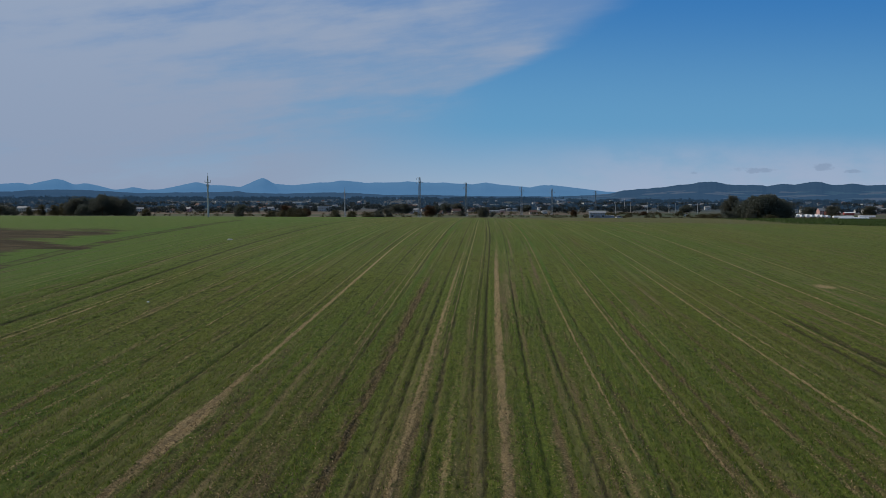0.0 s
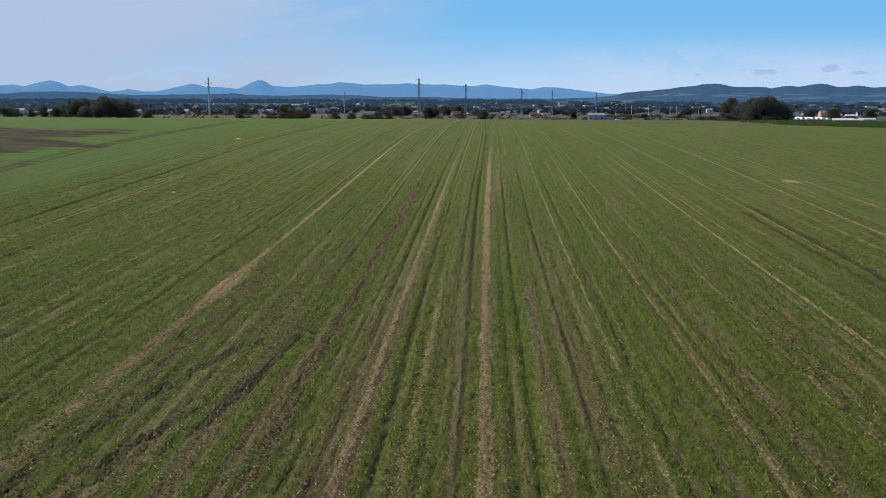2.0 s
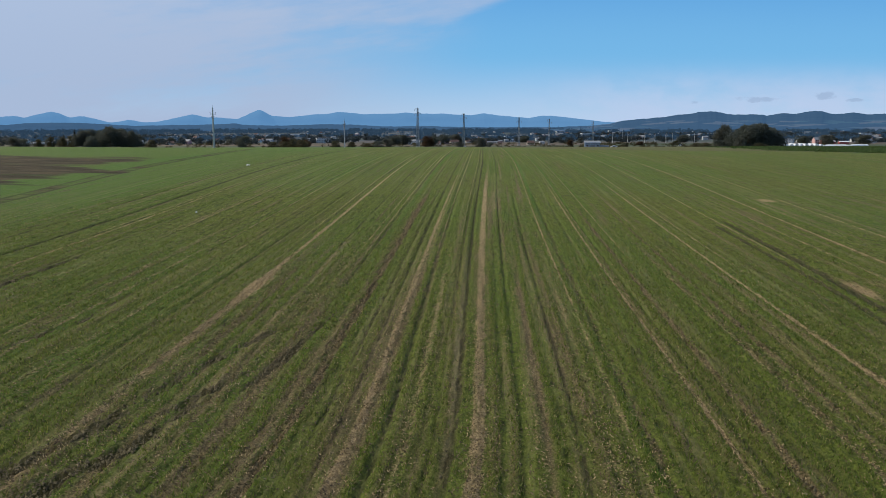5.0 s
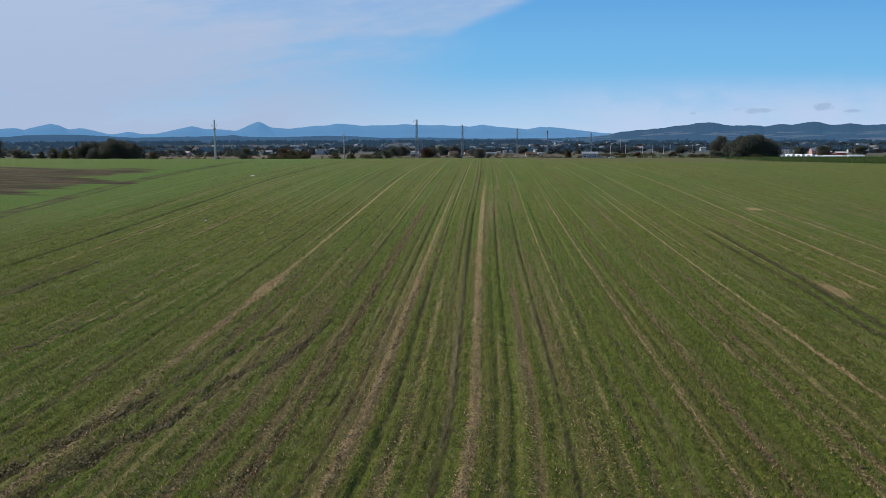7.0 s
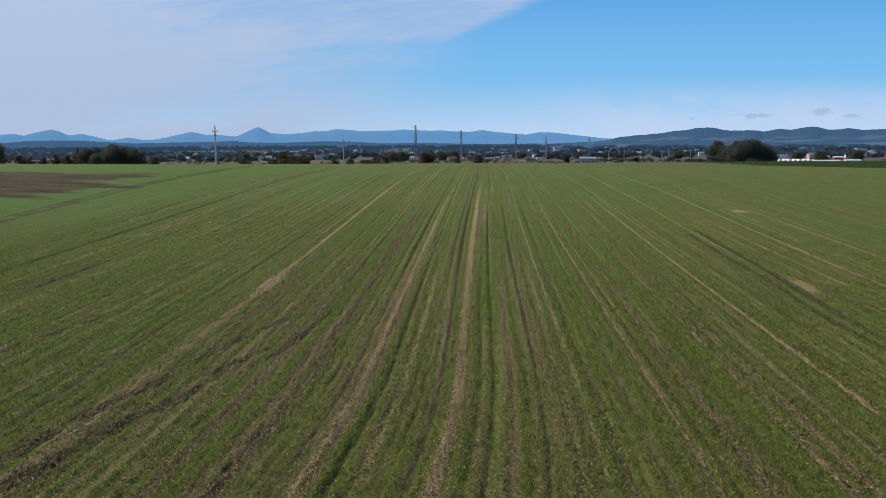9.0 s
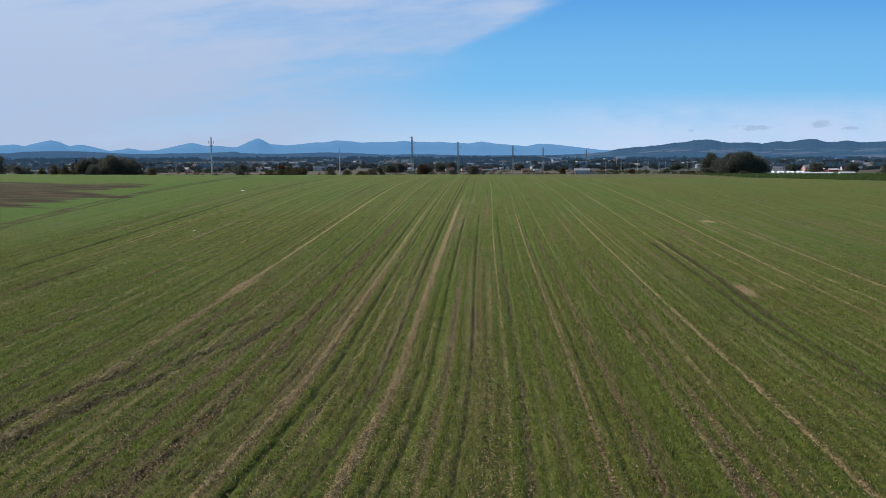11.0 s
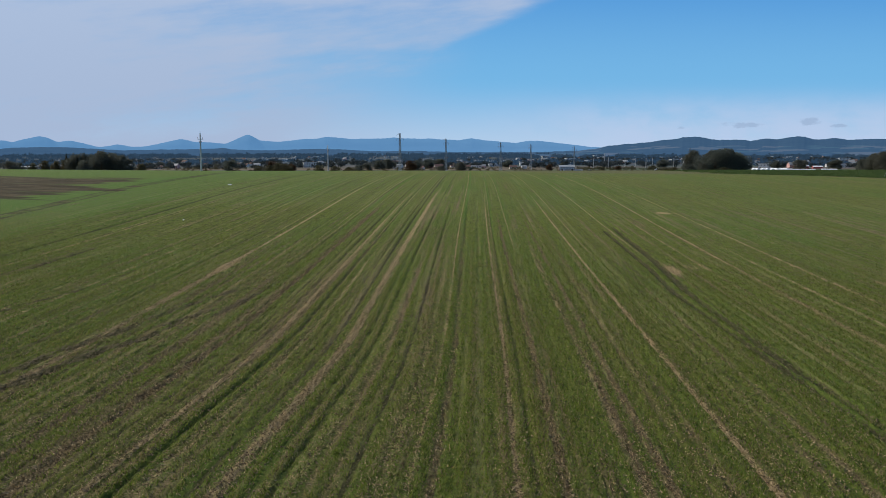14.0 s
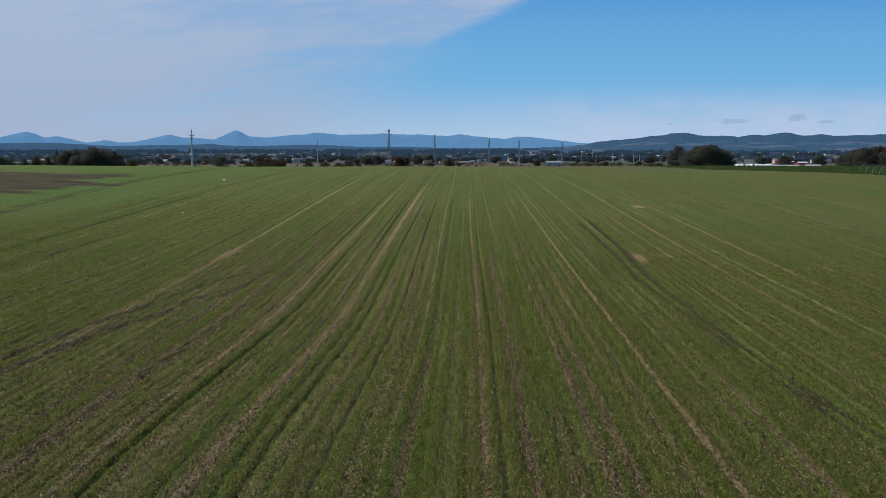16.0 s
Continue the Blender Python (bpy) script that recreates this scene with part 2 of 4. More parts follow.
    for pos, col in ((0.45, C(0.150, 0.105, 0.082)), (0.65, C(0.060, 0.078, 0.042)), (0.8, C(0.165, 0.130, 0.098))):
        q = e.elements.new(pos)
        q.color = col
    land_c = m.mix(m.math("MULTIPLY", m.noise(p, 0.05, 4.0), 0.6), ramp.outputs[0], C(0.07, 0.075, 0.05))
    # distance haze and dark woodland put into the far land's colour
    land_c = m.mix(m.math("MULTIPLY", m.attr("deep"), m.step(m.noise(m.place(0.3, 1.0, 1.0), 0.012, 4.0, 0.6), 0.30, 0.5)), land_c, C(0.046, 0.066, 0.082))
    land_c = m.mix(m.attr("rough"), land_c, m.mix(m.noise(p, 0.12, 5.0, 0.7), C(0.13, 0.115, 0.050), C(0.075, 0.085, 0.030)))
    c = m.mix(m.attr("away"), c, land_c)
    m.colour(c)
    m.bump(m.noise(p, 13.0, 5.0, 0.8), 1.0, 0.10)
    return m.m


def blades_material():
    m = Mat("crop_blades", 0.8, 0.0, 0.15)
    r = m.island()
    k = m.n("ShaderNodeValToRGB")
    m.link(r, k.inputs[0])
    e = k.color_ramp
    e.elements[0].color = C(0.055, 0.088, 0.012)
    e.elements[1].position, e.elements[1].color = 1.0, C(0.28, 0.225, 0.105)
    for pos, col in ((0.35, C(0.125, 0.168, 0.025)), (0.62, C(0.172, 0.208, 0.038)), (0.80, C(0.21, 0.205, 0.055)), (0.92, C(0.21, 0.175, 0.070))):
        q = e.elements.new(pos)
        q.color = col
    m.colour(k.outputs[0])
    let_through(m, k.outputs[0], 0.45)
    return m.m


def straw_material():
    m = Mat("straw_and_clods", 0.9, 0.0, 0.1)
    k = m.n("ShaderNodeValToRGB")
    m.link(m.island(), k.inputs[0])
    e = k.color_ramp
    e.elements[0].color = C(0.055, 0.038, 0.022)
    e.elements[1].position, e.elements[1].color = 1.0, C(0.36, 0.275, 0.155)
    for pos, col in ((0.35, C(0.13, 0.092, 0.055)), (0.6, C(0.27, 0.195, 0.105)), (0.85, C(0.33, 0.25, 0.138))):
        q = e.elements.new(pos)
        q.color = col
    m.colour(k.outputs[0])
    return m.m


def leaf_material(name, a, b):
    m = Mat(name, 0.7, 0.0, 0.2)
    c = m.mix(m.island(), C(*a), C(*b))
    c = m.mix(m.math("MULTIPLY", m.chance(), 0.35), c, C(a[0] * 1.7, a[1] * 1.2, a[2]))
    m.colour(c)
    let_through(m, c, 0.38)
    return m.m


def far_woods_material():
    """Woodland kilometres away, part of the backdrop: a bluish glow stands in for the veil of air."""
    m = Mat("far_woods_haze_glow", 1.0, 0.0, 0.0)
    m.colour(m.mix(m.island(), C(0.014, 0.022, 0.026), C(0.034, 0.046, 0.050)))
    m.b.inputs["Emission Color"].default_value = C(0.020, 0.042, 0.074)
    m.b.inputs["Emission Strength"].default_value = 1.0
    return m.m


MAT = {
    "field": field_material(),
    "blades": blades_material(),
    "straw": straw_material(),
    "clod": simple("turned_soil", (0.034, 0.031, 0.014), (0.150, 0.122, 0.064), 5.0, 0.95),
    "concrete": simple("weathered_concrete", (0.36, 0.35, 0.33), (0.54, 0.53, 0.50), 1.5, 0.85),
    "steel": simple("galvanised_steel", (0.20, 0.23, 0.24), (0.32, 0.35, 0.36), 2.0, 0.6, 0.3),
    "porcelain": simple("brown_porcelain", (0.10, 0.05, 0.03), (0.16, 0.08, 0.05), 3.0, 0.25),
    "bark": simple("grey_brown_bark", (0.06, 0.045, 0.03), (0.12, 0.09, 0.065), 4.0, 0.95, 0.0, 0.6),
    "leaf_dark": leaf_material("dark_green_leaves", (0.068, 0.080, 0.066), (0.100, 0.112, 0.086)),
    "leaf_olive": leaf_material("olive_leaves", (0.050, 0.050, 0.026), (0.088, 0.084, 0.042)),
    "leaf_rust": leaf_material("rust_brown_leaves", (0.045, 0.028, 0.014), (0.085, 0.050, 0.024)),
    "needle": leaf_material("dark_needles", (0.008, 0.014, 0.009), (0.020, 0.030, 0.016)),
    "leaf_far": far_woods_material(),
    "crop": leaf_material("low_green_crop", (0.045, 0.082, 0.020), (0.085, 0.130, 0.038)),
    "wall_white": simple("white_plaster", (0.46, 0.46, 0.45), (0.60, 0.60, 0.58), 0.6, 0.85),
    "wall_cream": simple("cream_plaster", (0.50, 0.44, 0.36), (0.60, 0.54, 0.45), 0.6, 0.85),
    "wall_pink": simple("faded_pink_plaster", (0.45, 0.27, 0.25), (0.54, 0.34, 0.31), 0.6, 0.85),
    "wall_red": simple("red_cladding", (0.30, 0.06, 0.06), (0.38, 0.09, 0.08), 0.6, 0.7),
    "wall_grey": simple("grey_blue_sheet_metal", (0.22, 0.27, 0.31), (0.30, 0.35, 0.39), 0.8, 0.5, 0.2),
    "roof_red": simple("red_brown_roof_tiles", (0.10, 0.060, 0.05), (0.145, 0.085, 0.07), 1.2, 0.85),
    "roof_grey": simple("grey_roof_sheet", (0.16, 0.17, 0.18), (0.25, 0.26, 0.27), 1.0, 0.6),
    "roof_pale": simple("pale_roof_sheet", (0.55, 0.56, 0.58), (0.72, 0.73, 0.74), 0.8, 0.5, 0.1),
    "pane": simple("dark_window_glass", (0.02, 0.025, 0.03), (0.04, 0.045, 0.05), 0.8, 0.15, 0.0, 0.0),
    "film": simple("white_plastic_film", (0.58, 0.59, 0.60), (0.74, 0.75, 0.76), 1.5, 0.4),
    "rubber": simple("black_rubber", (0.012, 0.012, 0.012), (0.025, 0.025, 0.025), 3.0, 0.8),
    "paint_white": simple("white_car_paint", (0.70, 0.70, 0.70), (0.78, 0.78, 0.78), 1.0, 0.3, 0.0, 0.0),
    "wood": simple("grey_weathered_wood", (0.14, 0.11, 0.08), (0.24, 0.19, 0.14), 3.0, 0.9),
}


# ---------------------------------------------------------------- helpers for things
def mesh_of(name, verts, faces, mats):
    me = bpy.data.meshes.new(name)
    me.from_pydata(verts, [], faces)
    for k in mats:
        me.materials.append(k)
    me.update()
    return me


def polar(bearing, dist):
    """Plan place from the bearing clockwise of +y, in degrees, and the distance."""
    return dist * math.sin(radians(bearing)), dist * math.cos(radians(bearing))


def sstep(a, b, x):
    t = np.clip((x - a) / (b - a), 0, 1)
    return t * t * (3 - 2 * t)


# ---------------------------------------------------------------- the land
PROFILE_Y = np.array([-400, -100, 0, 35, 60, 90, 130, 170, 205, 245, 285, 340, 430, 580, 900, 1500, 2600, 4900.0])
PROFILE_Z = np.array([-6.0, -2.4, 0, 0.87, 1.68, 2.75, 3.38, 3.08, 2.53, 1.73, 0.73, -1.5, -4.2, -6.6, -11.5, -15.5, -16.0, -15.0])


def profile(y):
    y = np.asarray(y, float)
    w = 12 + np.abs(y) * 0.05
    return sum(np.interp(y + k * w, PROFILE_Y, PROFILE_Z) for k in (-1.0, -0.5, 0.0, 0.5, 1.0)) / 5


def land(x, y):
    """Height of the ground at a place of the plan."""
    x, y = np.asarray(x, float), np.asarray(y, float)
    lean = 0.026 * (1 - sstep(70, 260, y)) * 130 * np.tanh(x / 130) + 0.25 * sstep(-15, -60, x) * sstep(70, 130, y) * (1 - sstep(180, 290, y))
    return profile(y) - profile(0.0) - lean


def beyond(x, y):
    """How far a place lies past the field's far edge, in metres; negative on the field."""
    end = np.interp(x, [-40, -20, 1, 15, 27, 73, 90, 95], [272, 250, 218, 194, 181, 180, 166, 158])
    return np.maximum(np.asarray(y, float) - end, np.asarray(x, float) - 95)


def steps(fine_lo, fine_hi, fine, lo, hi, grow):
    a = list(np.arange(fine_lo, fine_hi + 1e-6, fine))
    d = fine
    while a[-1] < hi:
        d = min(d * grow, 160)
        a.append(a[-1] + d)
    d = fine
    while a[0] > lo:
        d = min(d * grow, 160)
        a.insert(0, a[0] - d)
    return np.array(a)


def rowx(x, y):
    """Place across the drill rows, bent a little towards the field's near end to fit the camera's view."""
    return x + 1.3 * sstep(12, -11, y) * np.exp(-((x + 2) / 6.5) ** 2) - 0.9 * sstep(30, 120, y) * np.exp(-((x - 2) / 9) ** 2) * 0.8


def band(r, at, half):
    return np.exp(-np.abs((r - at) / half) ** 2.5)


def blob(x, y, cx, cy, ax, ay):
    return np.exp(-(((x - cx) / ax) ** 2 + ((y - cy) / ay) ** 2) ** 1.5)


def track(x, y, x0, y0, x1, y1, half):
    """A straight wheel mark between two places."""
    dx, dy = x1 - x0, y1 - y0
    n = math.hypot(dx, dy)
    t = ((x - x0) * dx + (y - y0) * dy) / n
    d = ((x - x0) * dy - (y - y0) * dx) / n
    return np.exp(-np.abs(d / half) ** 2.5) * sstep(-2.0, 1.0, t) * sstep(n + 2.0, n - 1.0, t)


# straw strips between the drill passes: place across, half width, strength
STRAW = [(0.70, 0.20, 1.0), (-2.45, 0.14, 0.9), (-9.6, 0.20, 0.68), (7.12, 0.09, 0.85), (10.2, 0.17, 0.55), (13.48, 0.11, 0.92), (15.8, 0.20, 0.42),
         (4.05, 0.26, 0.38), (4.65, 0.08, 0.55), (2.25, 0.20, 0.40), (-1.1, 0.22, 0.48), (5.15, 0.14, 0.4), (-6.6, 0.25, 0.30), (-12.9, 0.13, 0.5), (-14.9, 0.14, 0.6), (-16.2, 0.12, 0.5), (-19.4, 0.12, 0.45), (-22.6, 0.16, 0.45),
         (21.5, 0.2, 0.40), (23.5, 0.15, 0.5), (25.6, 0.2, 0.6), (28.0, 0.18, 0.6), (31.2, 0.22, 0.45), (33.0, 0.14, 0.6), (36.0, 0.22, 0.4), (38.5, 0.2, 0.6), (41, 0.3, 0.4), (-33, 0.22, 0.4), (11.9, 0.2, 0.28)]
# dark wheel ruts and furrows: place across, half width, strength, depth
RUTS = [(0.08, 0.11, 0.95, 0.08), (-0.42, 0.08, 0.55, 0.06), (-1.7, 0.09, 0.6, 0.06), (-2.95, 0.08, 0.75, 0.06), (-3.5, 0.09, 0.7, 0.05), (-5.6, 0.08, 0.4, 0.05), (1.85, 0.08, 0.45, 0.05), (3.3, 0.09, 0.85, 0.06),
        (1.4, 0.08, 0.45, 0.02), (5.2, 0.12, 0.5, 0.05), (6.3, 0.10, 0.5, 0.05), (7.6, 0.09, 0.45, 0.05), (-11.5, 0.09, 0.55, 0.05),
        (-14.4, 0.10, 0.5, 0.05), (-24.6, 0.17, 1.15, 0.08), (-27.3, 0.13, 0.9, 0.06), (-20.9, 0.1, 0.5, 0.05), (24.6, 0.12, 0.4, 0.05)]
# rough reddish clods: place across, half width, strength
CLODS = [(-4.3, 0.22, 0.95), (-4.65, 0.12, 0.4), (8.3, 0.16, 0.75), (10.35, 0.15, 0.5), (10.92, 0.14, 0.7), (-8.9, 0.2, 0.35), (5.2, 0.15, 0.35), (15.2, 0.25, 0.3), (12.3, 0.2, 0.35)]
LUSH = [(-5.2, 0.28, 0.55), (1.75, 0.25, 0.4), (4.95, 0.25, 0.6), (7.6, 0.3, 0.5), (9.2, 0.5, 0.4), (12.8, 0.4, 0.35), (-1.9, 0.2, 0.4), (-10.6, 0.35, 0.4), (-14.8, 0.7, 0.4), (17.0, 0.5, 0.35), (1.15, 0.15, 0.4), (6.0, 0.4, 0.3)]
# crossing wheel marks, each from one place to another, half width
MARKS = [(-6.9, 19.0, -8.6, 12.4, 0.18), (-8.9, 10.2, -10.1, 5.8, 0.26), (-10.1, 5.8, -11.2, -1.0, 0.26), (-5.5, 17.5, -6.0, 13.4, 0.14), (-6.7, 13.6, -7.7, 10.8, 0.18), (-7.3, 10.8, -7.7, 8.4, 0.19), (-7.7, 8.4, -8.7, 5.6, 0.26), (-8.5, 6.3, -9.5, 2.2, 0.28),
         (-9.5, 2.2, -10.2, -2.0, 0.24), (-5.2, 21.0, -6.2, 13.0, 0.10), (-20.4, 31.0, -20.6, 24.0, 0.18), (-14.2, 20, -17.0, 8, 0.11)]

# the pair of deep wheel ruts past the straw patch
WHEEL = [(19.05, 60, 18.62, 34, 0.26), (18.62, 34, 18.08, 22, 0.26), (18.08, 22, 18.2, 9, 0.2), (18.2, 9, 18.8, -2, 0.2), (18.8, -2, 20.0, -13, 0.2),
         (17.7, 50, 17.6, 31, 0.19), (17.6, 31, 17.25, 22, 0.19), (17.25, 22, 17.7, 8, 0.17), (17.7, 8, 18.3, -2, 0.17), (18.3, -2, 19.1, -13, 0.17)]


def field_masks(x, y):
    r = rowx(x, y)
    edge = beyond(x, y)
    inside = sstep(0.5, -1.0, edge)
    straw = sum(w * band(r, a, h) * (1 - 0.8 * sstep(45, 120, y) if w > 0.62 else 1 - 0.9 * sstep(28, 62, y)) for a, h, w in STRAW)
    comb = sstep(16, 48, y) * sstep(275, 230, y)
    for k in range(52):
        at = 1.6 - 0.8 * k + 0.22 * math.sin(k * 2.7)
        straw = straw + comb * (0.50 + 0.26 * math.sin(k * 5.1)) * band(r, at, 0.065)
    for k in range(12):
        straw = straw + comb * (0.60 + 0.18 * math.sin(k * 3.3)) * band(r, 4.6 + 2.35 * k + 0.5 * math.sin(k * 1.9), 0.085)
    straw = straw + 0.9 * blob(x, y, -9.5, 26.5, 0.42, 3.2) + 0.8 * blob(x, y, 19.0, 29.8, 0.55, 2.4) + 0.45 * blob(x, y, 20.6, 31.2, 1.2, 1.3) + 0.8 * blob(x, y, 26.7, 67.2, 0.9, 1.5)
    straw = straw + 0.12 * blob(x, y, 24, 62, 7, 30)
    ragged = 2.2 * np.sin(y * 0.31 + 0.6 * np.sin(x * 0.2)) + 1.3 * np.sin(y * 0.83 + x * 0.25) + 0.8 * np.sin(y * 1.9 - x * 0.4)
    soil = sstep(-38.5, -46.0, x + 0.12 * (y - 78) + ragged) * sstep(60, 67, y + 0.5 * (x + 44) + 0.6 * ragged) * sstep(116, 92, y + 1.5 * ragged - 0.12 * (x + 50))
    soil = soil * np.clip(0.95 + 0.16 * np.sin(y * 0.53 + x * 0.06) + 0.14 * np.sin(x * 0.11 - y * 0.91), 0.4, 1.2)
    wheel = sum(track(x, y, *k) for k in WHEEL) * (1.15 + 0.35 * sstep(14, 24, y)) * sstep(60, 46, y)
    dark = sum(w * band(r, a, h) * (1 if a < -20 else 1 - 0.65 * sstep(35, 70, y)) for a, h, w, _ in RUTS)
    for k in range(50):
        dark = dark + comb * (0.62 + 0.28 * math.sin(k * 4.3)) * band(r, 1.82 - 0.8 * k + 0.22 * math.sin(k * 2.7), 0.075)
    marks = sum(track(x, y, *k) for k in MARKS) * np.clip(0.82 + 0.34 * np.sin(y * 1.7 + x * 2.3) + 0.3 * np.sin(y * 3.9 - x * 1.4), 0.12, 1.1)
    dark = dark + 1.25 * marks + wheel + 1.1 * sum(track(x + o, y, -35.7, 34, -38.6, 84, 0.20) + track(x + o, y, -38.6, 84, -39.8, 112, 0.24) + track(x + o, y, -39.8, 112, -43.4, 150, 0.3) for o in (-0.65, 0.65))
    clods = (1 + 0.35 * sstep(10, 0, y)) * sum(w * band(r, a, h) for a, h, w in CLODS) * (1 - 0.8 * sstep(45, 85, y)) + 0.55 * blob(x, y, 2.5, 47, 1.6, 3.0) + 0.6 * blob(x, y, 9.3, -7, 0.55, 4.5)
    clods = clods + 0.3 * soil
    soil = soil + 0.50 * (track(x, y, -35.7, 34, -38.6, 84, 0.95) + track(x, y, -38.6, 84, -39.8, 112, 1.0) + track(x, y, -39.8, 112, -43.4, 150, 1.1))
    clods = clods + 0.75 * band(edge, -2.4, 2.4) * sstep(55, 75, x)
    # the darker green is also laid over the field's left and far parts
    lush = sum(w * band(r, a, h) for a, h, w in LUSH) + 0.55 * sstep(-12, -34, x) + 0.15 * sstep(30, 70, y) + 0.6 * blob(x, y, -44, 62, 5, 12) + 0.4 * blob(x, y, -41, 90, 2, 20)
    bare = 0.30 + 0.30 * np.exp(-((r + 6) / 6.0) ** 2) * sstep(50, 10, y) + 0.16 * np.exp(-((r - 2.5) / 2.2) ** 2) - 0.12 * sstep(45, 90, y) + 0.10 * sstep(12, 24, r) * sstep(20, 50, y) + 0.12 * sstep(-24, -46, x) * sstep(35, 60, y) + 0.14 * sstep(8, -6, y) * sstep(4, 8, r)
    return dict(soil=soil * inside, comb=comb, straw=straw * inside, dark=dark * inside, clods=clods * inside, lush=lush * inside, bare=bare, marks=marks)


XS = steps(-30, 24, 0.065, -3800, 3800, 1.022)
YS = steps(-22, 70, 0.36, -400, 4850, 1.035)
GX, GY = np.meshgrid(XS, YS)
GZ = land(GX, GY)
MASK = field_masks(GX, GY)
RX = rowx(GX, GY)
rng = np.random.default_rng(5)
near = sstep(34, 30, np.abs(GX - 2)) * sstep(75, 60, GY)
cut = sum(d * band(RX, a, h * 1.2) for a, h, w, d in RUTS) + 0.05 * MASK["marks"] * (0.3 + 1.2 * rng.random(GX.shape)) + 0.10 * np.clip(sum(track(GX, GY, *k) for k in WHEEL), 0, 1)
GZ = GZ - cut * near
GZ = GZ + near * (0.020 * sstep(45, 15, GY) * np.sin(RX * 2 * math.pi / 0.52) + rng.normal(0, 0.020, GX.shape) * (1 + 1.6 * np.clip(MASK["clods"] + MASK["marks"], 0, 1)))
nx, ny = len(XS), len(YS)
ii = (np.arange(ny - 1)[:, None] * nx + np.arange(nx - 1)[None, :]).reshape(-1)
quads = np.stack([ii, ii + 1, ii + nx + 1, ii + nx], -1)


def big_mesh(name, verts, faces, mat):
    """A mesh straight from arrays of places and of faces that all have the same number of corners."""
    me = bpy.data.meshes.new(name)
    k = faces.shape[1]
    me.vertices.add(len(verts))
    me.vertices.foreach_set("co", np.ascontiguousarray(verts, np.float32).reshape(-1))
    me.loops.add(faces.size)
    me.loops.foreach_set("vertex_index", np.ascontiguousarray(faces, np.int32).reshape(-1))
    me.polygons.add(len(faces))
    me.polygons.foreach_set("loop_start", np.arange(0, faces.size, k, dtype=np.int32))
    me.materials.append(mat)
    me.update(calc_edges=True)
    me.validate()
    return me


ground = new("ground", big_mesh("ground", np.stack([GX, GY, GZ], -1).reshape(-1, 3), quads, MAT["field"]))
tagged(ground, "gently domed field of young green crop with straw strips, running out into distant farmland", "field", kind="structure")
ground.data.polygons.foreach_set("use_smooth", np.ones(len(quads), bool))


def layer(name, values, lo=0.0, hi=1.0):
    a = ground.data.attributes.new(name, "FLOAT", "POINT")
    a.data.foreach_set("value", np.clip(values, lo, hi).astype(np.float32).reshape(-1))


BREAK = 1 + near * (rng.random(GX.shape) - 0.5) * 0.9
for key in ("straw", "dark", "clods"):
    MASK[key] = MASK[key] * BREAK
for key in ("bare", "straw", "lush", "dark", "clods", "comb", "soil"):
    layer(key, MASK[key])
# share of the painted blue haze, growing with distance
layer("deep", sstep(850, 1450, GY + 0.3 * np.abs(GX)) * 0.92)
layer("rough", sstep(420, 340, GY) * sstep(-700, -400, GX))
layer("rowx", RX, -9000, 9000)
layer("away", np.maximum(sstep(-1, 2, beyond(GX, GY)), sstep(-120, -126, GX)))


# ---------------------------------------------------------------- crop, straw and clods on the field
def scatter(n, x_lo, x_hi, y_lo, y_hi, power):
    """Places on the field, thinning out with the distance from its near end."""
    t = rng.random(n)
    y = y_lo + (y_hi - y_lo) * t ** power
    spread = 19 + 0.75 * (y + 14)
    x = 3 + (rng.random(n) * 2 - 1) * spread
    inner = sstep(1.0, 0.7, np.abs(x - 3) / spread) * sstep(y_lo, y_lo + 9, y)
    keep = (x > x_lo) & (x < x_hi) & (rng.random(n) < inner)
    return x[keep], y[keep]


def heights(x, y):
    """Ground height with ruts and ridges."""
    r = rowx(x, y)
    z = land(x, y) - sum(d * band(r, a, h * 1.2) for a, h, w, d in RUTS)
    return z + 0.020 * sstep(45, 15, y) * np.sin(r * 2 * math.pi / 0.52)


def blades(name, n, mat, tall, wide, want, label, category, flat=False):
    x, y = scatter(n, -48, 60, -24, 95, 2.0)
    keep = rng.random(len(x)) < np.clip(want(field_masks(x, y), rowx(x, y)), 0, 1) * sstep(62, 8, y)
    x, y = x[keep], y[keep]
    k = len(x)
    z = heights(x, y)
    grow = 1 + np.clip((y - 10) / 60, 0, 1) * 0.3
    turn = rng.random(k) * 2 * math.pi
    h = tall * (0.5 + rng.random(k)) * grow
    w = wide * (0.6 + 0.8 * rng.random(k)) * grow
    cx, sx = np.cos(turn) * w, np.sin(turn) * w
    lean_dir, lean_by = rng.random(k) * 2 * math.pi, h * (0.3 + 0.9 * rng.random(k))
    a = np.stack([x - cx, y - sx, z - 0.01], -1)
    b = np.stack([x + cx, y + sx, z - 0.01], -1)
    if flat:
        lx, ly = -np.sin(turn) * h, np.cos(turn) * h
        a = np.stack([x - cx - lx, y - sx - ly, z + 0.012], -1)
        b = np.stack([x + cx - lx, y + sx - ly, z + 0.03], -1)
        c = np.stack([x + lx, y + ly, z + 0.02 + rng.random(k) * 0.05], -1)
    else:
        c = np.stack([x + np.cos(lean_dir) * lean_by, y + np.sin(lean_dir) * lean_by, z + h], -1)
    vs = np.stack([a, b, c], 1).reshape(-1, 3)
    ob = new(name, big_mesh(name, vs, np.arange(len(vs)).reshape(-1, 3), mat))
    return tagged(ob, label, category, kind="stuff")


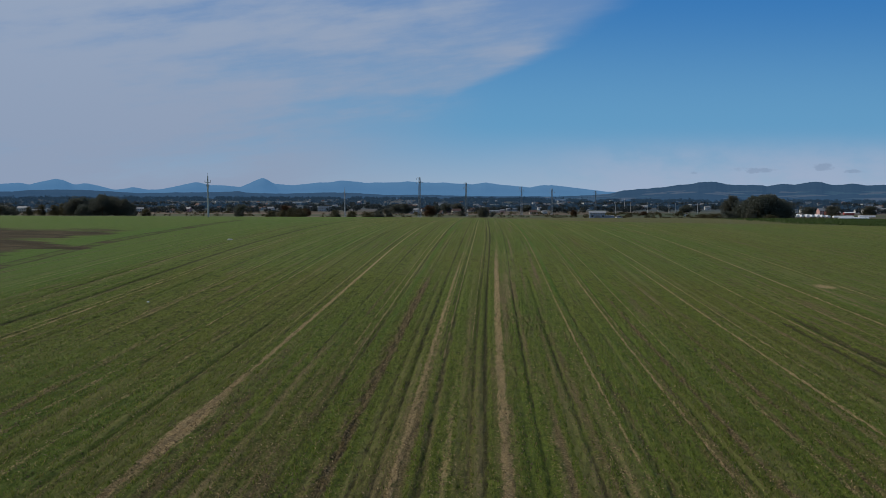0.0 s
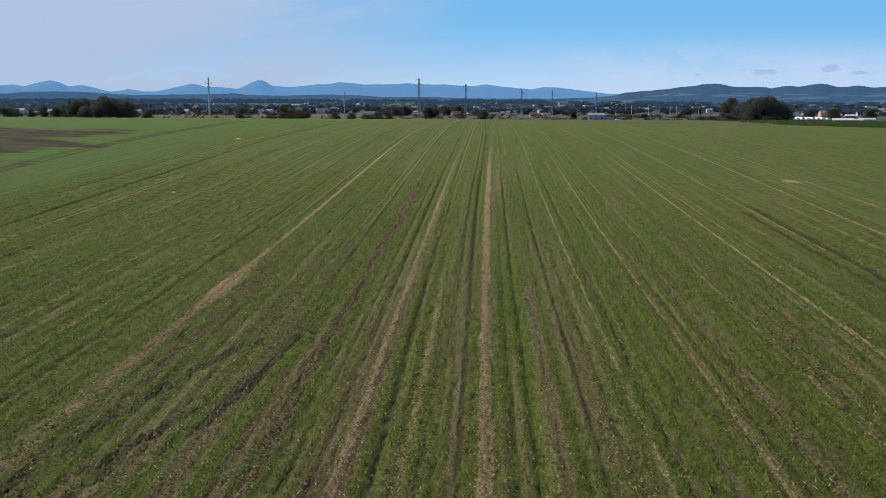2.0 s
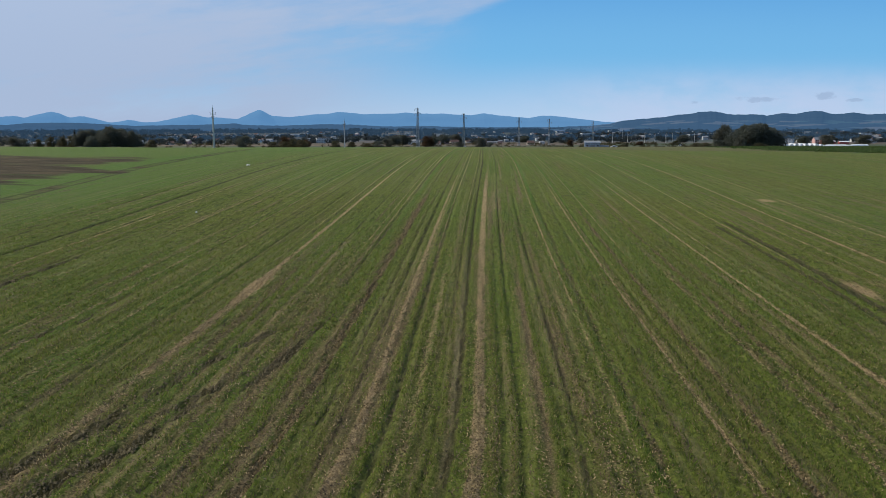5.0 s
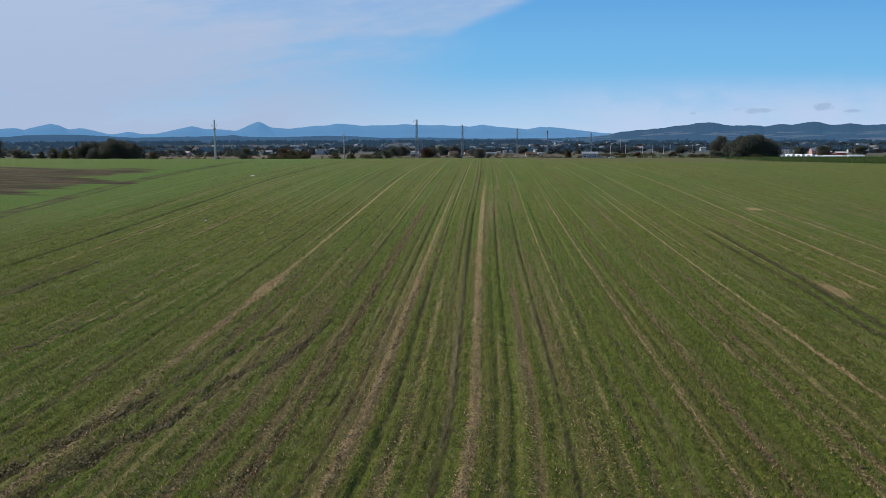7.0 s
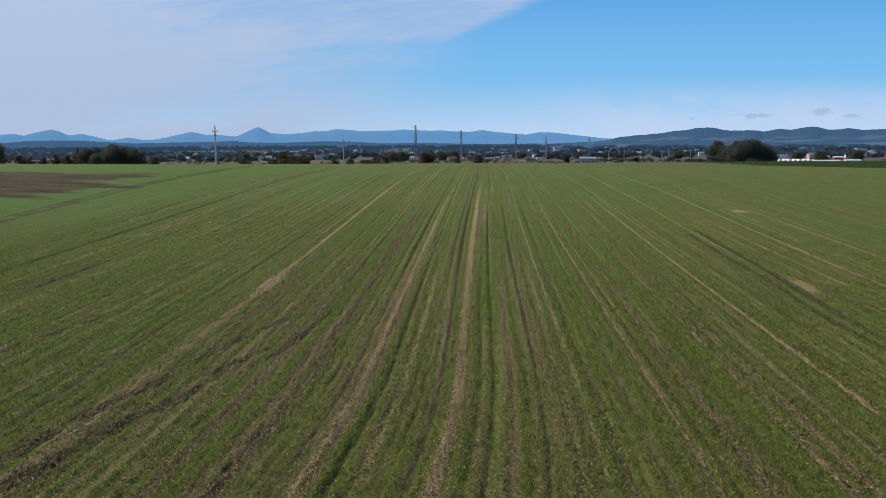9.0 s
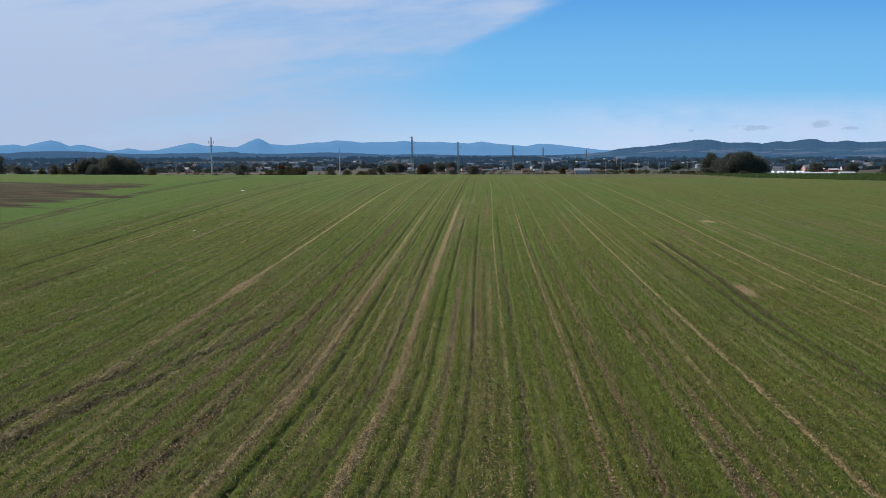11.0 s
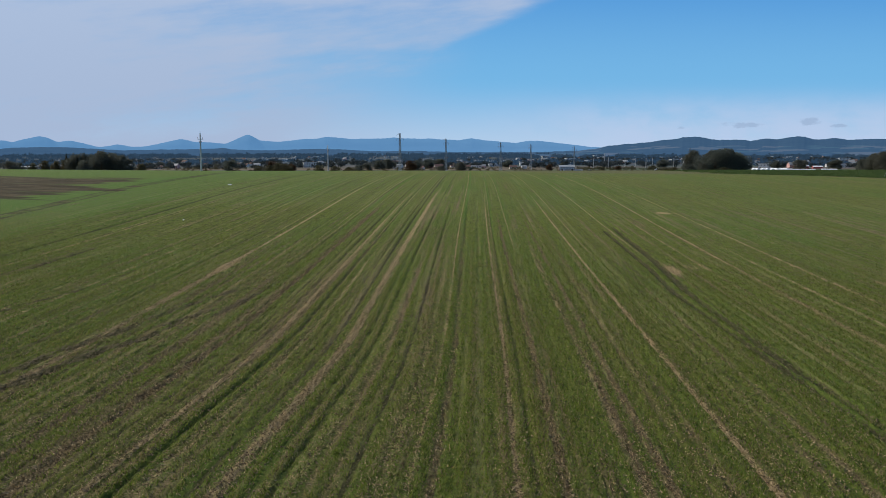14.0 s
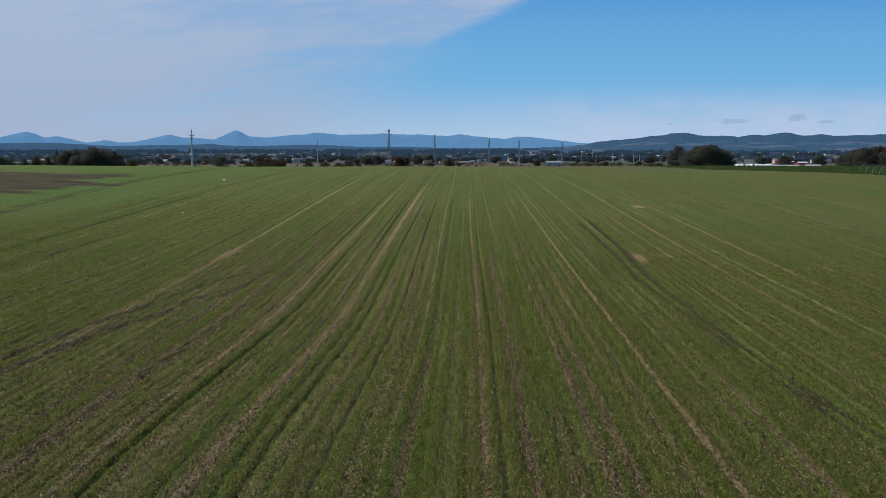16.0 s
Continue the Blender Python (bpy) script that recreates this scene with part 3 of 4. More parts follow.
blades("crop_seedlings", 2000000, MAT["blades"], 0.085, 0.016,
       lambda m, r: 0.66 + 0.6 * m["lush"] - 1.3 * m["straw"] - 1.1 * m["dark"] - 1.1 * m["clods"] - 1.0 * m["marks"] - 0.7 * (m["bare"] - 0.3) + 0.34 * np.sin(r * 2 * math.pi / 0.52),
       "short green cereal seedlings in drilled rows over the soil", "seedlings")
blades("straw_litter", 2600000, MAT["straw"], 0.031, 0.0125,
       lambda m, r: 0.17 - 0.5 * m["dark"] + 1.0 * m["straw"] + 0.4 * m["clods"] + 0.4 * (m["bare"] - 0.3) + 0.12 * np.sin(r * 1.9),
       "chopped straw and small clods scattered between the crop rows", "straw", flat=True)

def clod_field():
    """Lumps of turned soil lying in the wheel marks and along the rough strips."""
    n = 1100000
    x, y = scatter(n, -24, 30, -24, 45, 1.4)
    m = field_masks(x, y)
    keep = rng.random(len(x)) < np.clip(0.9 * m["marks"] + 0.55 * m["clods"] + 0.28 * m["dark"], 0, 1)
    x, y = x[keep], y[keep]
    k = len(x)
    z = heights(x, y)
    size = 0.012 + 0.032 * rng.random(k) ** 2
    a = rng.random(k) * 6.283
    corners = []
    for i in range(3):
        q = a + i * 2.094 + rng.normal(0, 0.3, k)
        corners.append(np.stack([x + np.cos(q) * size * 1.3, y + np.sin(q) * size * 1.3, z - 0.01], -1))
    corners.append(np.stack([x + rng.normal(0, 0.3, k) * size, y + rng.normal(0, 0.3, k) * size, z + size * (0.7 + rng.random(k))], -1))
    vs = np.stack(corners, 1).reshape(-1, 3)
    base = np.arange(k)[:, None] * 4
    fs = np.concatenate([base + np.array(t) for t in ((0, 1, 3), (1, 2, 3), (2, 0, 3))], 0)
    ob = new("soil_clods", big_mesh("soil_clods", vs, fs, MAT["clod"]))
    tagged(ob, "dark lumps of turned soil in the wheel marks", "soil", kind="stuff")


clod_field()


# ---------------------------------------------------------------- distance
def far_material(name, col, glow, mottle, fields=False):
    """Far hills, a plain backdrop: the haze of kilometres of air is painted in as blue tint and glow."""
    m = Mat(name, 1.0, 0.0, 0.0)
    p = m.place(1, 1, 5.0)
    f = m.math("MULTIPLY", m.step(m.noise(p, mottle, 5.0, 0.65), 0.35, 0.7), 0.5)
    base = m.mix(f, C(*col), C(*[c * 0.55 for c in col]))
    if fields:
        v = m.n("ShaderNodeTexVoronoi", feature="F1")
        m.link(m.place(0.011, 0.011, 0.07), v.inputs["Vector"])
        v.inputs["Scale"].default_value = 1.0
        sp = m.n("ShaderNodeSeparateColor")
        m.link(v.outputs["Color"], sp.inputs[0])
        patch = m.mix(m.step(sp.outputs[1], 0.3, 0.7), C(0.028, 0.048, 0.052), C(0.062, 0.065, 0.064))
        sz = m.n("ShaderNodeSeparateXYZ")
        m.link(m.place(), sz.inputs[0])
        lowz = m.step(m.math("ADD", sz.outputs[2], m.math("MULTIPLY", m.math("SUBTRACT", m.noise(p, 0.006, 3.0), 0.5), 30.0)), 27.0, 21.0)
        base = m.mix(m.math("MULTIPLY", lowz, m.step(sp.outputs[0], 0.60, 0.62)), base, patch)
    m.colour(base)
    # steady blue glow in place of the haze in the air
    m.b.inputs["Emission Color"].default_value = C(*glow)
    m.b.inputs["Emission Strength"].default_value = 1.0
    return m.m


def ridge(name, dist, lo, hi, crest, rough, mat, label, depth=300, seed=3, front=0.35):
    """A range of hills: its skyline as (bearing, height), fitted to the camera's view, rounded off and roughened."""
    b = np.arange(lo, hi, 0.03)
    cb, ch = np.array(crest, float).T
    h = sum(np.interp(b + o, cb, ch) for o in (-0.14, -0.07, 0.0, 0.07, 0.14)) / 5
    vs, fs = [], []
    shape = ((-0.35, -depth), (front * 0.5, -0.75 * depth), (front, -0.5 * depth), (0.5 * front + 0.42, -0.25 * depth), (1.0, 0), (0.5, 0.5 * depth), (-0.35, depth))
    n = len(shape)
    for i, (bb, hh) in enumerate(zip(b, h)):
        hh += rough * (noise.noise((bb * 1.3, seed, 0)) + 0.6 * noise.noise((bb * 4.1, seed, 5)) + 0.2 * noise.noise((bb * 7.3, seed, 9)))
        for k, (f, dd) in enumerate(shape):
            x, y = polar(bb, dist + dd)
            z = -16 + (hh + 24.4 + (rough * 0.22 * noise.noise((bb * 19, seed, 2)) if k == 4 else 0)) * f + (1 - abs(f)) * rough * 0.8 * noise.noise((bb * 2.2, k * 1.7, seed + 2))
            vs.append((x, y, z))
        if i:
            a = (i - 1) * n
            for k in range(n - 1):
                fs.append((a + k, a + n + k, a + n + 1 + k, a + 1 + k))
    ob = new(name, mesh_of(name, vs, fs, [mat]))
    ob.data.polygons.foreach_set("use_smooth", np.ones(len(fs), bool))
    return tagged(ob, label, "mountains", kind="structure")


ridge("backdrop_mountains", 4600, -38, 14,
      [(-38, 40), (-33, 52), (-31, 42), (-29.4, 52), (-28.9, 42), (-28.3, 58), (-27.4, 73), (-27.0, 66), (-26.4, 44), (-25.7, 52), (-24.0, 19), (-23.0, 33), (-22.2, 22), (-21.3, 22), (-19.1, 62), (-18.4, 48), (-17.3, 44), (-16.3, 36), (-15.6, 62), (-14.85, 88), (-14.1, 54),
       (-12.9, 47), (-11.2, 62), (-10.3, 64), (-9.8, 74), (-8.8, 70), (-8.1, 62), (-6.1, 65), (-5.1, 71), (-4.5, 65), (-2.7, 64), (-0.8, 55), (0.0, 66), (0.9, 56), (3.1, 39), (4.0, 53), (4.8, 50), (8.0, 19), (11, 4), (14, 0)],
      2.0, far_material("mountains_haze_glow", (0.03, 0.05, 0.07), (0.094, 0.232, 0.440), 0.006),
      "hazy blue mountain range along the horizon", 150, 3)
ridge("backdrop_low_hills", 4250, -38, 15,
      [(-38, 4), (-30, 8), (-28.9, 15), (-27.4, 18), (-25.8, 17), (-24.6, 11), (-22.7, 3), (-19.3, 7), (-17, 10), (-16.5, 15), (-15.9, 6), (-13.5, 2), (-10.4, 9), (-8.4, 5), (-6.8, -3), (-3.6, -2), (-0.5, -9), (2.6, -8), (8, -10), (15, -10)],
      2.0, far_material("low_hills_haze_glow", (0.03, 0.045, 0.055), (0.026, 0.072, 0.155), 0.010),
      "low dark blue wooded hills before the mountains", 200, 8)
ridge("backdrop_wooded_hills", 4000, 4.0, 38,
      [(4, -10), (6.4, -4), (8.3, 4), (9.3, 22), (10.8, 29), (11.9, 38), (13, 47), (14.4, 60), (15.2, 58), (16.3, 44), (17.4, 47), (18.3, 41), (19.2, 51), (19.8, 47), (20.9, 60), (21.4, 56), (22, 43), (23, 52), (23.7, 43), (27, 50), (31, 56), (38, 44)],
      3.2, far_material("wooded_hills_haze_glow", (0.018, 0.029, 0.036), (0.031, 0.077, 0.158), 0.010, True),
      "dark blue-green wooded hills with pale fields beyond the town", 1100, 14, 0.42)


# ---------------------------------------------------------------- building blocks
def part(name, bm, mat, parent, label=""):
    """Links a bmesh as one mesh object under a thing or a part."""
    me = bpy.data.meshes.new(name)
    bm.to_mesh(me)
    bm.free()
    me.materials.append(mat)
    ob = new(name, me)
    ob.parent = parent
    if label:
        ob["label"] = label
    return ob


def thing(name, x, y, label, category, group="", turn=0.0, sink=0.0):
    ob = new(name)
    ob.empty_display_size = 0.5
    ob.matrix_world = pose(x, y, float(land(x, y)) - sink, 0, 0, turn)
    return tagged(ob, label, category, group)


def box(bm, x0, x1, y0, y1, z0, z1, bevel=0.0):
    m = Matrix.LocRotScale(((x0 + x1) / 2, (y0 + y1) / 2, (z0 + z1) / 2), None, (x1 - x0, y1 - y0, z1 - z0))
    vs = bmesh.ops.create_cube(bm, size=1, matrix=m)["verts"]
    if bevel:
        es = list({e for v in vs for e in v.link_edges})
        bmesh.ops.bevel(bm, geom=es, offset=bevel, segments=1, affect="EDGES")
    return bm


def bar(bm, p, q, r0, r1=None, sides=6):
    """A tapered rod from p to q."""
    p, q = Vector(p), Vector(q)
    d = q - p
    m = Matrix.Translation((p + q) / 2) @ d.to_track_quat("Z", "Y").to_matrix().to_4x4()
    bmesh.ops.create_cone(bm, cap_ends=True, segments=sides, radius1=r0, radius2=r0 if r1 is None else r1, depth=d.length, matrix=m)
    return bm


B = bmesh.new


# ---------------------------------------------------------------- power line masts
def concrete_pole(x, y, h, turn, label):
    t = thing("utility_pole", x, y, label, "utility pole", "concrete poles", turn)
    part("shaft", bar(B(), (0, 0, -0.6), (0, 0, h), 0.34, 0.19, 10), MAT["concrete"], t)
    for zz, w in ((h - 1.9, 1.15), (h - 3.1, 0.55)):
        arm = part("crossarm", box(B(), -w, w, -0.07, 0.07, zz - 0.08, zz + 0.08, 0.02), MAT["steel"], t)
        for sx in (-w + 0.1, w - 0.1):
            bm = bar(B(), (sx, 0, zz + 0.05), (sx, 0, zz + 0.25), 0.03)
            for k in range(3):
                bar(bm, (sx, 0, zz + 0.25 + 0.14 * k), (sx, 0, zz + 0.36 + 0.14 * k), 0.10, 0.05, 8)
            part("insulator", bm, MAT["porcelain"], arm)
    bm = bar(B(), (0, 0, h), (0, 0, h + 0.9), 0.03)
    part("top_pin", bm, MAT["steel"], t)
    return t


def pylon(x, y, h, turn, label):
    t = thing("lattice_pylon", x, y, label, "pylon", "lattice pylons", turn)
    base, top, ztop = 0.80, 0.34, h

    def half(z):
        return base + (top - base) * z / ztop

    bm = B()
    for sx in (-1, 1):
        for sy in (-1, 1):
            bar(bm, (sx * base, sy * base, -0.5), (sx * top, sy * top, ztop), 0.085, 0.06, 5)
    part("leg_frame", bm, MAT["steel"], t)
    bm = B()
    z, n = 0.4, 0
    while z < ztop - 0.6:
        dz = max(0.9, 1.7 * half(z))
        z2 = min(z + dz, ztop)
        a, b = half(z), half(z2)
        for i in range(4):
            c, s_ = math.cos(i * math.pi / 2), math.sin(i * math.pi / 2)
            p0, p1 = Vector((-a, -a, z)), Vector((a, -a, z))
            q0, q1 = Vector((-b, -b, z2)), Vector((b, -b, z2))
            rot = Matrix.Rotation(i * math.pi / 2, 3, "Z")
            bar(bm, rot @ p0, rot @ q1, 0.05, None, 4)
            bar(bm, rot @ p1, rot @ q0, 0.05, None, 4)
            if n % 2 == 0:
                bar(bm, rot @ p0, rot @ p1, 0.045, None, 4)
        z, n = z2, n + 1
    part("lattice", bm, MAT["steel"], t)
    for zz, w, side in ((h - 0.6, 2.0, -1), (h - 3.2, 2.2, 1), (h - 3.4, 2.2, -1)):
        bm = bar(B(), (0, -0.3, zz), (side * w, 0, zz), 0.06, None, 5)
        bar(bm, (0, 0.3, zz), (side * w, 0, zz), 0.06, None, 5)
        bar(bm, (0, 0, zz + 0.8), (side * w, 0, zz), 0.05, None, 5)
        arm = part("crossarm", bm, MAT["steel"], t)
        bm = B()
        for k in range(5):
            bar(bm, (side * w, 0, zz - 0.25 - 0.2 * k), (side * w, 0, zz - 0.1 - 0.2 * k), 0.14, 0.07, 8)
        part("insulator", bm, MAT["porcelain"], arm)
    for sx in (-1, 1):
        for sy in (-1, 1):
            part("footing", box(B(), sx * base - 0.35, sx * base + 0.35, sy * base - 0.35, sy * base + 0.35, -0.8, 0.6, 0.08), MAT["concrete"], t, "pale concrete footing")
    return t


for bearing, dist, tall in ((-18.38, 262, 12.2), (-9.45, 411, 14.2)):
    concrete_pole(*polar(bearing, dist), tall, 60, "grey concrete power pole with two crossarms at the field edge")
for bearing, dist in ((-4.40, 490), (-1.24, 597), (2.51, 714), (4.55, 782), (7.45, 890)):
    pylon(*polar(bearing, dist), 23.6, -20, "grey galvanised lattice pylon standing in far farmland")
for bearing, dist, hh in ((8.75, 900, 10.5), (9.35, 1150, 17), (9.75, 900, 12), (10.85, 930, 12), (11.5, 960, 11), (12.2, 980, 11), (12.6, 1000, 11), (14.0, 1000, 11)):
    concrete_pole(*polar(bearing, dist), hh, 40, "slim grey concrete pole along the far road")


# ---------------------------------------------------------------- trees and bushes
def crown_mesh(r, lobes, n, leaf, squash):
    """Leaf clumps as small bent faces spread over overlapping lobes, uneven and with gaps."""
    vs, fs = [], []
    for _ in range(n):
        lx, ly, lz, lr = lobes[int(r.random() * len(lobes))]
        d = Vector((r.gauss(0, 1), r.gauss(0, 1), r.gauss(0, 1))).normalized()
        q = r.random() ** 0.33 * (1 + 0.12 * r.gauss(0, 1))
        p = Vector((lx + d.x * lr * q, ly + d.y * lr * q, lz + d.z * lr * q * squash))
        s_ = leaf * (0.5 + r.random())
        u = Vector((r.gauss(0, 1), r.gauss(0, 1), r.gauss(0, 0.6))).normalized()
        v = u.cross(Vector((r.gauss(0, 1), r.gauss(0, 1), r.gauss(0, 1)))).normalized()
        k = len(vs)
        up = u.cross(v) * s_ * 0.35
        vs += [p - u * s_, p - v * s_ * 0.8 + up, p + u * s_, p + v * s_ * 0.8 + up]
        fs += [(k, k + 1, k + 2), (k, k + 2, k + 3)]
    return vs, fs


def tree(name, height, width, mat, label, seed, bushy=False, n=1500, group="trees"):
    """A broadleaf: tapered trunk with limbs, and a crown of leaf clumps."""
    r = random.Random(seed)
    t = new(name)
    tagged(t, label, "bush" if bushy else "tree", group)
    bm = B()
    fork = height * (0.12 if bushy else 0.2)
    rad = 0.022 * height + 0.05
    bar(bm, (0, 0, -0.5), (0.03 * height * r.uniform(-1, 1), 0, fork), rad, rad * 0.7, 8)
    lobes = []
    count = 6 if bushy else 9
    for i in range(count):
        a = 2 * math.pi * (i + r.random() * 0.7) / count
        reach = width * 0.5 * r.uniform(0.25, 0.68)
        tip = Vector((math.cos(a) * reach, math.sin(a) * reach, height * r.uniform(0.30, 0.78)))
        mid_ = Vector((tip.x * 0.4, tip.y * 0.4, fork + (tip.z - fork) * 0.55))
        bar(bm, (0, 0, fork - 0.1), mid_, rad * 0.5, rad * 0.3, 5)
        bar(bm, mid_, tip, rad * 0.3, rad * 0.1, 5)
        lobes.append((tip.x, tip.y, tip.z, min(height - tip.z, width * 0.30) * r.uniform(0.75, 1.05)))
    lobes.append((0, 0, height * 0.72, height * 0.27))
    for i in range(5):
        a = r.random() * 6.28
        lobes.append((math.cos(a) * width * 0.3, math.sin(a) * width * 0.3, height * 0.25, height * 0.27))
    part("trunk", bm, MAT["bark"], t)
    vs, fs = crown_mesh(r, lobes, n * 3, height * 0.019 + 0.035, 0.9)
    me = mesh_of("crown", vs, fs, [mat])
    c = new("crown", me)
    c.parent = t
    return t


def conifer(name, height, label, seed, n=900):
    r = random.Random(seed)
    t = tagged(new(name), label, "tree", "trees")
    part("trunk", bar(B(), (0, 0, -0.5), (0, 0, height * 0.97), 0.02 * height, 0.02, 7), MAT["bark"], t)
    vs, fs = [], []
    for _ in range(n):
        q = r.random() ** 0.7
        z = height * (1 - q * 0.92)
        rr = height * 0.19 * q * (0.4 + 0.6 * r.random()) * (0.8 + 0.25 * math.sin(z * 5))
        a = r.random() * 6.283
        p, s_ = Vector((math.cos(a) * rr, math.sin(a) * rr, z)), 0.03 * height + 0.1
        o, w = Vector((math.cos(a), math.sin(a), -0.45)) * s_, Vector((-math.sin(a), math.cos(a), 0)) * s_ * 0.5
        k = len(vs)
        vs += [p - w, p + w, p + o]
        fs.append((k, k + 1, k + 2))
    c = new("crown", mesh_of("crown", vs, fs, [MAT["needle"]]))
    c.parent = t
    return t


KINDS = {
    "dark": [tree("tree", 8, 9, MAT["leaf_dark"], "dark green broadleaf tree by the field edge", 20 + i, n=2200) for i in range(3)],
    "bush": [tree("bush", 5, 6.5, MAT["leaf_dark"], "dark green rounded bush by the field edge", 30 + i, True, 1300, "bushes") for i in range(2)],
    "olive": [tree("bush", 4.5, 6, MAT["leaf_olive"], "olive green bush on rough grass", 40 + i, True, 1200, "bushes") for i in range(2)],
    "rust": [tree("tree", 8, 8, MAT["leaf_rust"], "tree with rust-brown autumn leaves", 50, n=1800)],
    "conifer": [conifer("conifer", 9, "narrow dark spruce among the trees", 60)],
}
NATIVE = {"dark": 8.0, "bush": 5.0, "olive": 4.5, "rust": 8.0, "conifer": 9.0}
USED = {}


def plant(kind, bearing, dist, height, spread=1.0):
    """Sets one plant of a kind at a bearing and distance, at its height in metres."""
    x, y = polar(bearing, dist)
    k = USED.get(kind, 0)
    USED[kind] = k + 1
    protos = KINDS[kind]
    s_ = height / NATIVE[kind]
    m = pose(x, y, float(land(x, y)), 0, 0, 77 * k) @ Matrix.Diagonal((s_ * spread, s_ * spread, s_, 1))
    if k < len(protos):
        protos[k].matrix_basis = m
        return protos[k]
    src = protos[k % len(protos)]
    keep = src.matrix_basis.copy()
    src.matrix_basis = Matrix.Identity(4)
    made = copy_thing(src, m)
    src.matrix_basis = keep
    return made


PLANTS = [
    # belt of trees beyond the dark soil
    ("dark", -26.5, 318, 6.4, 0.9), ("dark", -26.0, 322, 7.2, 0.9), ("dark", -24.8, 316, 7.9, 0.95), ("dark", -24.1, 320, 7.3, 1.0), ("dark", -25.3, 332, 7.0, 0.9), ("dark", -23.6, 314, 6.4, 0.9), ("bush", -25.9, 310, 4.2, 1.1), ("bush", -23.2, 312, 4.6, 1.0),
    ("bush", -30.5, 300, 3.6, 1.3), ("dark", -31.9, 300, 8.2, 1.0), ("bush", -29.9, 310, 3.2, 1.3), ("olive", -29.0, 320, 3.2, 1.0), ("olive", -28.3, 325, 4.2, 0.8), ("olive", -27.6, 318, 4.0, 0.9), ("olive", -27.0, 326, 4.6, 0.9),
    ("conifer", -26.7, 420, 9.6, 1.0), ("olive", -22.2, 330, 3.4, 0.9), ("bush", -16.2, 318, 5.0, 0.95), ("olive", -13.6, 340, 3.2, 1.2), ("olive", -13.0, 350, 4.6, 1.0), ("olive", -12.4, 345, 4.0, 1.2),
    ("olive", -14.3, 380, 3.6, 1.3), ("rust", -12.0, 520, 5.5, 1.2), ("olive", -9.0, 400, 3.8, 1.0), ("olive", -10.1, 400, 4.4, 1.0), ("bush", -7.2, 330, 3.3, 1.2), ("bush", -6.6, 335, 4.2, 0.9), ("olive", -7.9, 325, 2.2, 1.6),
    ("rust", -3.7, 560, 8.0, 1.1), ("dark", -3.3, 640, 8.5, 1.0), ("bush", -1.55, 560, 4.0, 1.2), ("dark", -0.05, 470, 6.6, 0.9), ("bush", 0.6, 520, 3.2, 1.1), ("rust", 6.0, 600, 5.0, 1.0), ("olive", 9.7, 560, 3.0, 1.2), ("rust", 10.6, 700, 3.6, 1.8), ("olive", 12.9, 700, 4.0, 1.5),
    # spreading group by the greenhouses
    ("dark", 16.0, 430, 12.6, 0.6), ("dark", 16.9, 425, 10.0, 1.0), ("dark", 17.6, 420, 12.0, 1.05), ("dark", 18.3, 424, 13.0, 1.0), ("dark", 19.1, 428, 10.6, 1.0), ("dark", 17.9, 440, 12.4, 1.1), ("dark", 18.8, 436, 11.4, 1.0), ("bush", 17.3, 330, 4.0, 0.9), ("olive", 14.4, 420, 3.2, 1.6), ("olive", 15.0, 400, 3.0, 1.8), ("olive", 18.4, 380, 2.6, 2.0), ("bush", 16.0, 410, 4.4, 1.5),
    # trees beside the green crop
    ("dark", 27.9, 330, 6.8, 1.0), ("dark", 28.6, 325, 7.4, 1.1), ("rust", 29.4, 330, 8.0, 1.0), ("dark", 30.2, 322, 7.6, 1.1), ("bush", 27.2, 335, 5.0, 1.0), ("rust", 31.2, 330, 7.6, 1.1),
    # farther single trees in the valley
    ("bush", -21.4, 900, 7, 1.3), ("bush", -20.6, 920, 8, 1.2), ("bush", -17.0, 800, 6, 1.2), ("dark", -16.4, 820, 7, 1.0), ("rust", -13.4, 700, 8, 1.2), ("dark", -6.0, 760, 9, 1.2), ("dark", -5.3, 780, 10, 1.2), ("dark", -2.6, 900, 11, 1.3), ("dark", -1.8, 920, 11, 1.3),
    ("dark", 2.9, 1000, 9, 1.4), ("bush", 6.6, 980, 6, 1.2), ("dark", 13.3, 1000, 10, 1.4), ("dark", 22.0, 800, 9, 1.3), ("dark", 24.0, 820, 9, 1.3), ("dark", 20.6, 760, 8, 1.4),
]
for k in PLANTS:
    plant(*k)


def woods(name, belts, mat, label, seed, fill=34):
    """Far woods: uneven clumps set closely along belts of (bearing from, to, distance, depth, height, count)."""
    r = random.Random(seed)
    vs, fs = [], []
    for b0, b1, dist, deep, hh, count in belts:
        for _ in range(count):
            bb, dd = r.uniform(b0, b1), dist + r.uniform(-0.5, 0.5) * deep
            if noise.noise((bb * 0.9, dist * 0.01, seed)) < -0.25:
                continue
            x, y = polar(bb, dd)
            z = float(land(x, y))
            h, w = hh * r.uniform(0.5, 1.0), hh * r.uniform(0.5, 0.95)
            for _ in range(fill):
                d = Vector((r.gauss(0, 1), r.gauss(0, 1), r.gauss(0, 1))).normalized() * r.random() ** 0.4
                p = Vector((x + d.x * w, y + d.y * w, z + h * (0.52 + 0.46 * d.z)))
                q = hh * r.uniform(0.09, 0.2)
                k = len(vs)
                for i in range(3):
                    vs.append(p + Vector((r.gauss(0, 1), r.gauss(0, 0.6), r.gauss(0, 0.8))) * q)
                fs.append((k, k + 1, k + 2))
    ob = new(name, mesh_of(name, vs, fs, [mat]))
    return tagged(ob, label, "woods", kind="stuff")


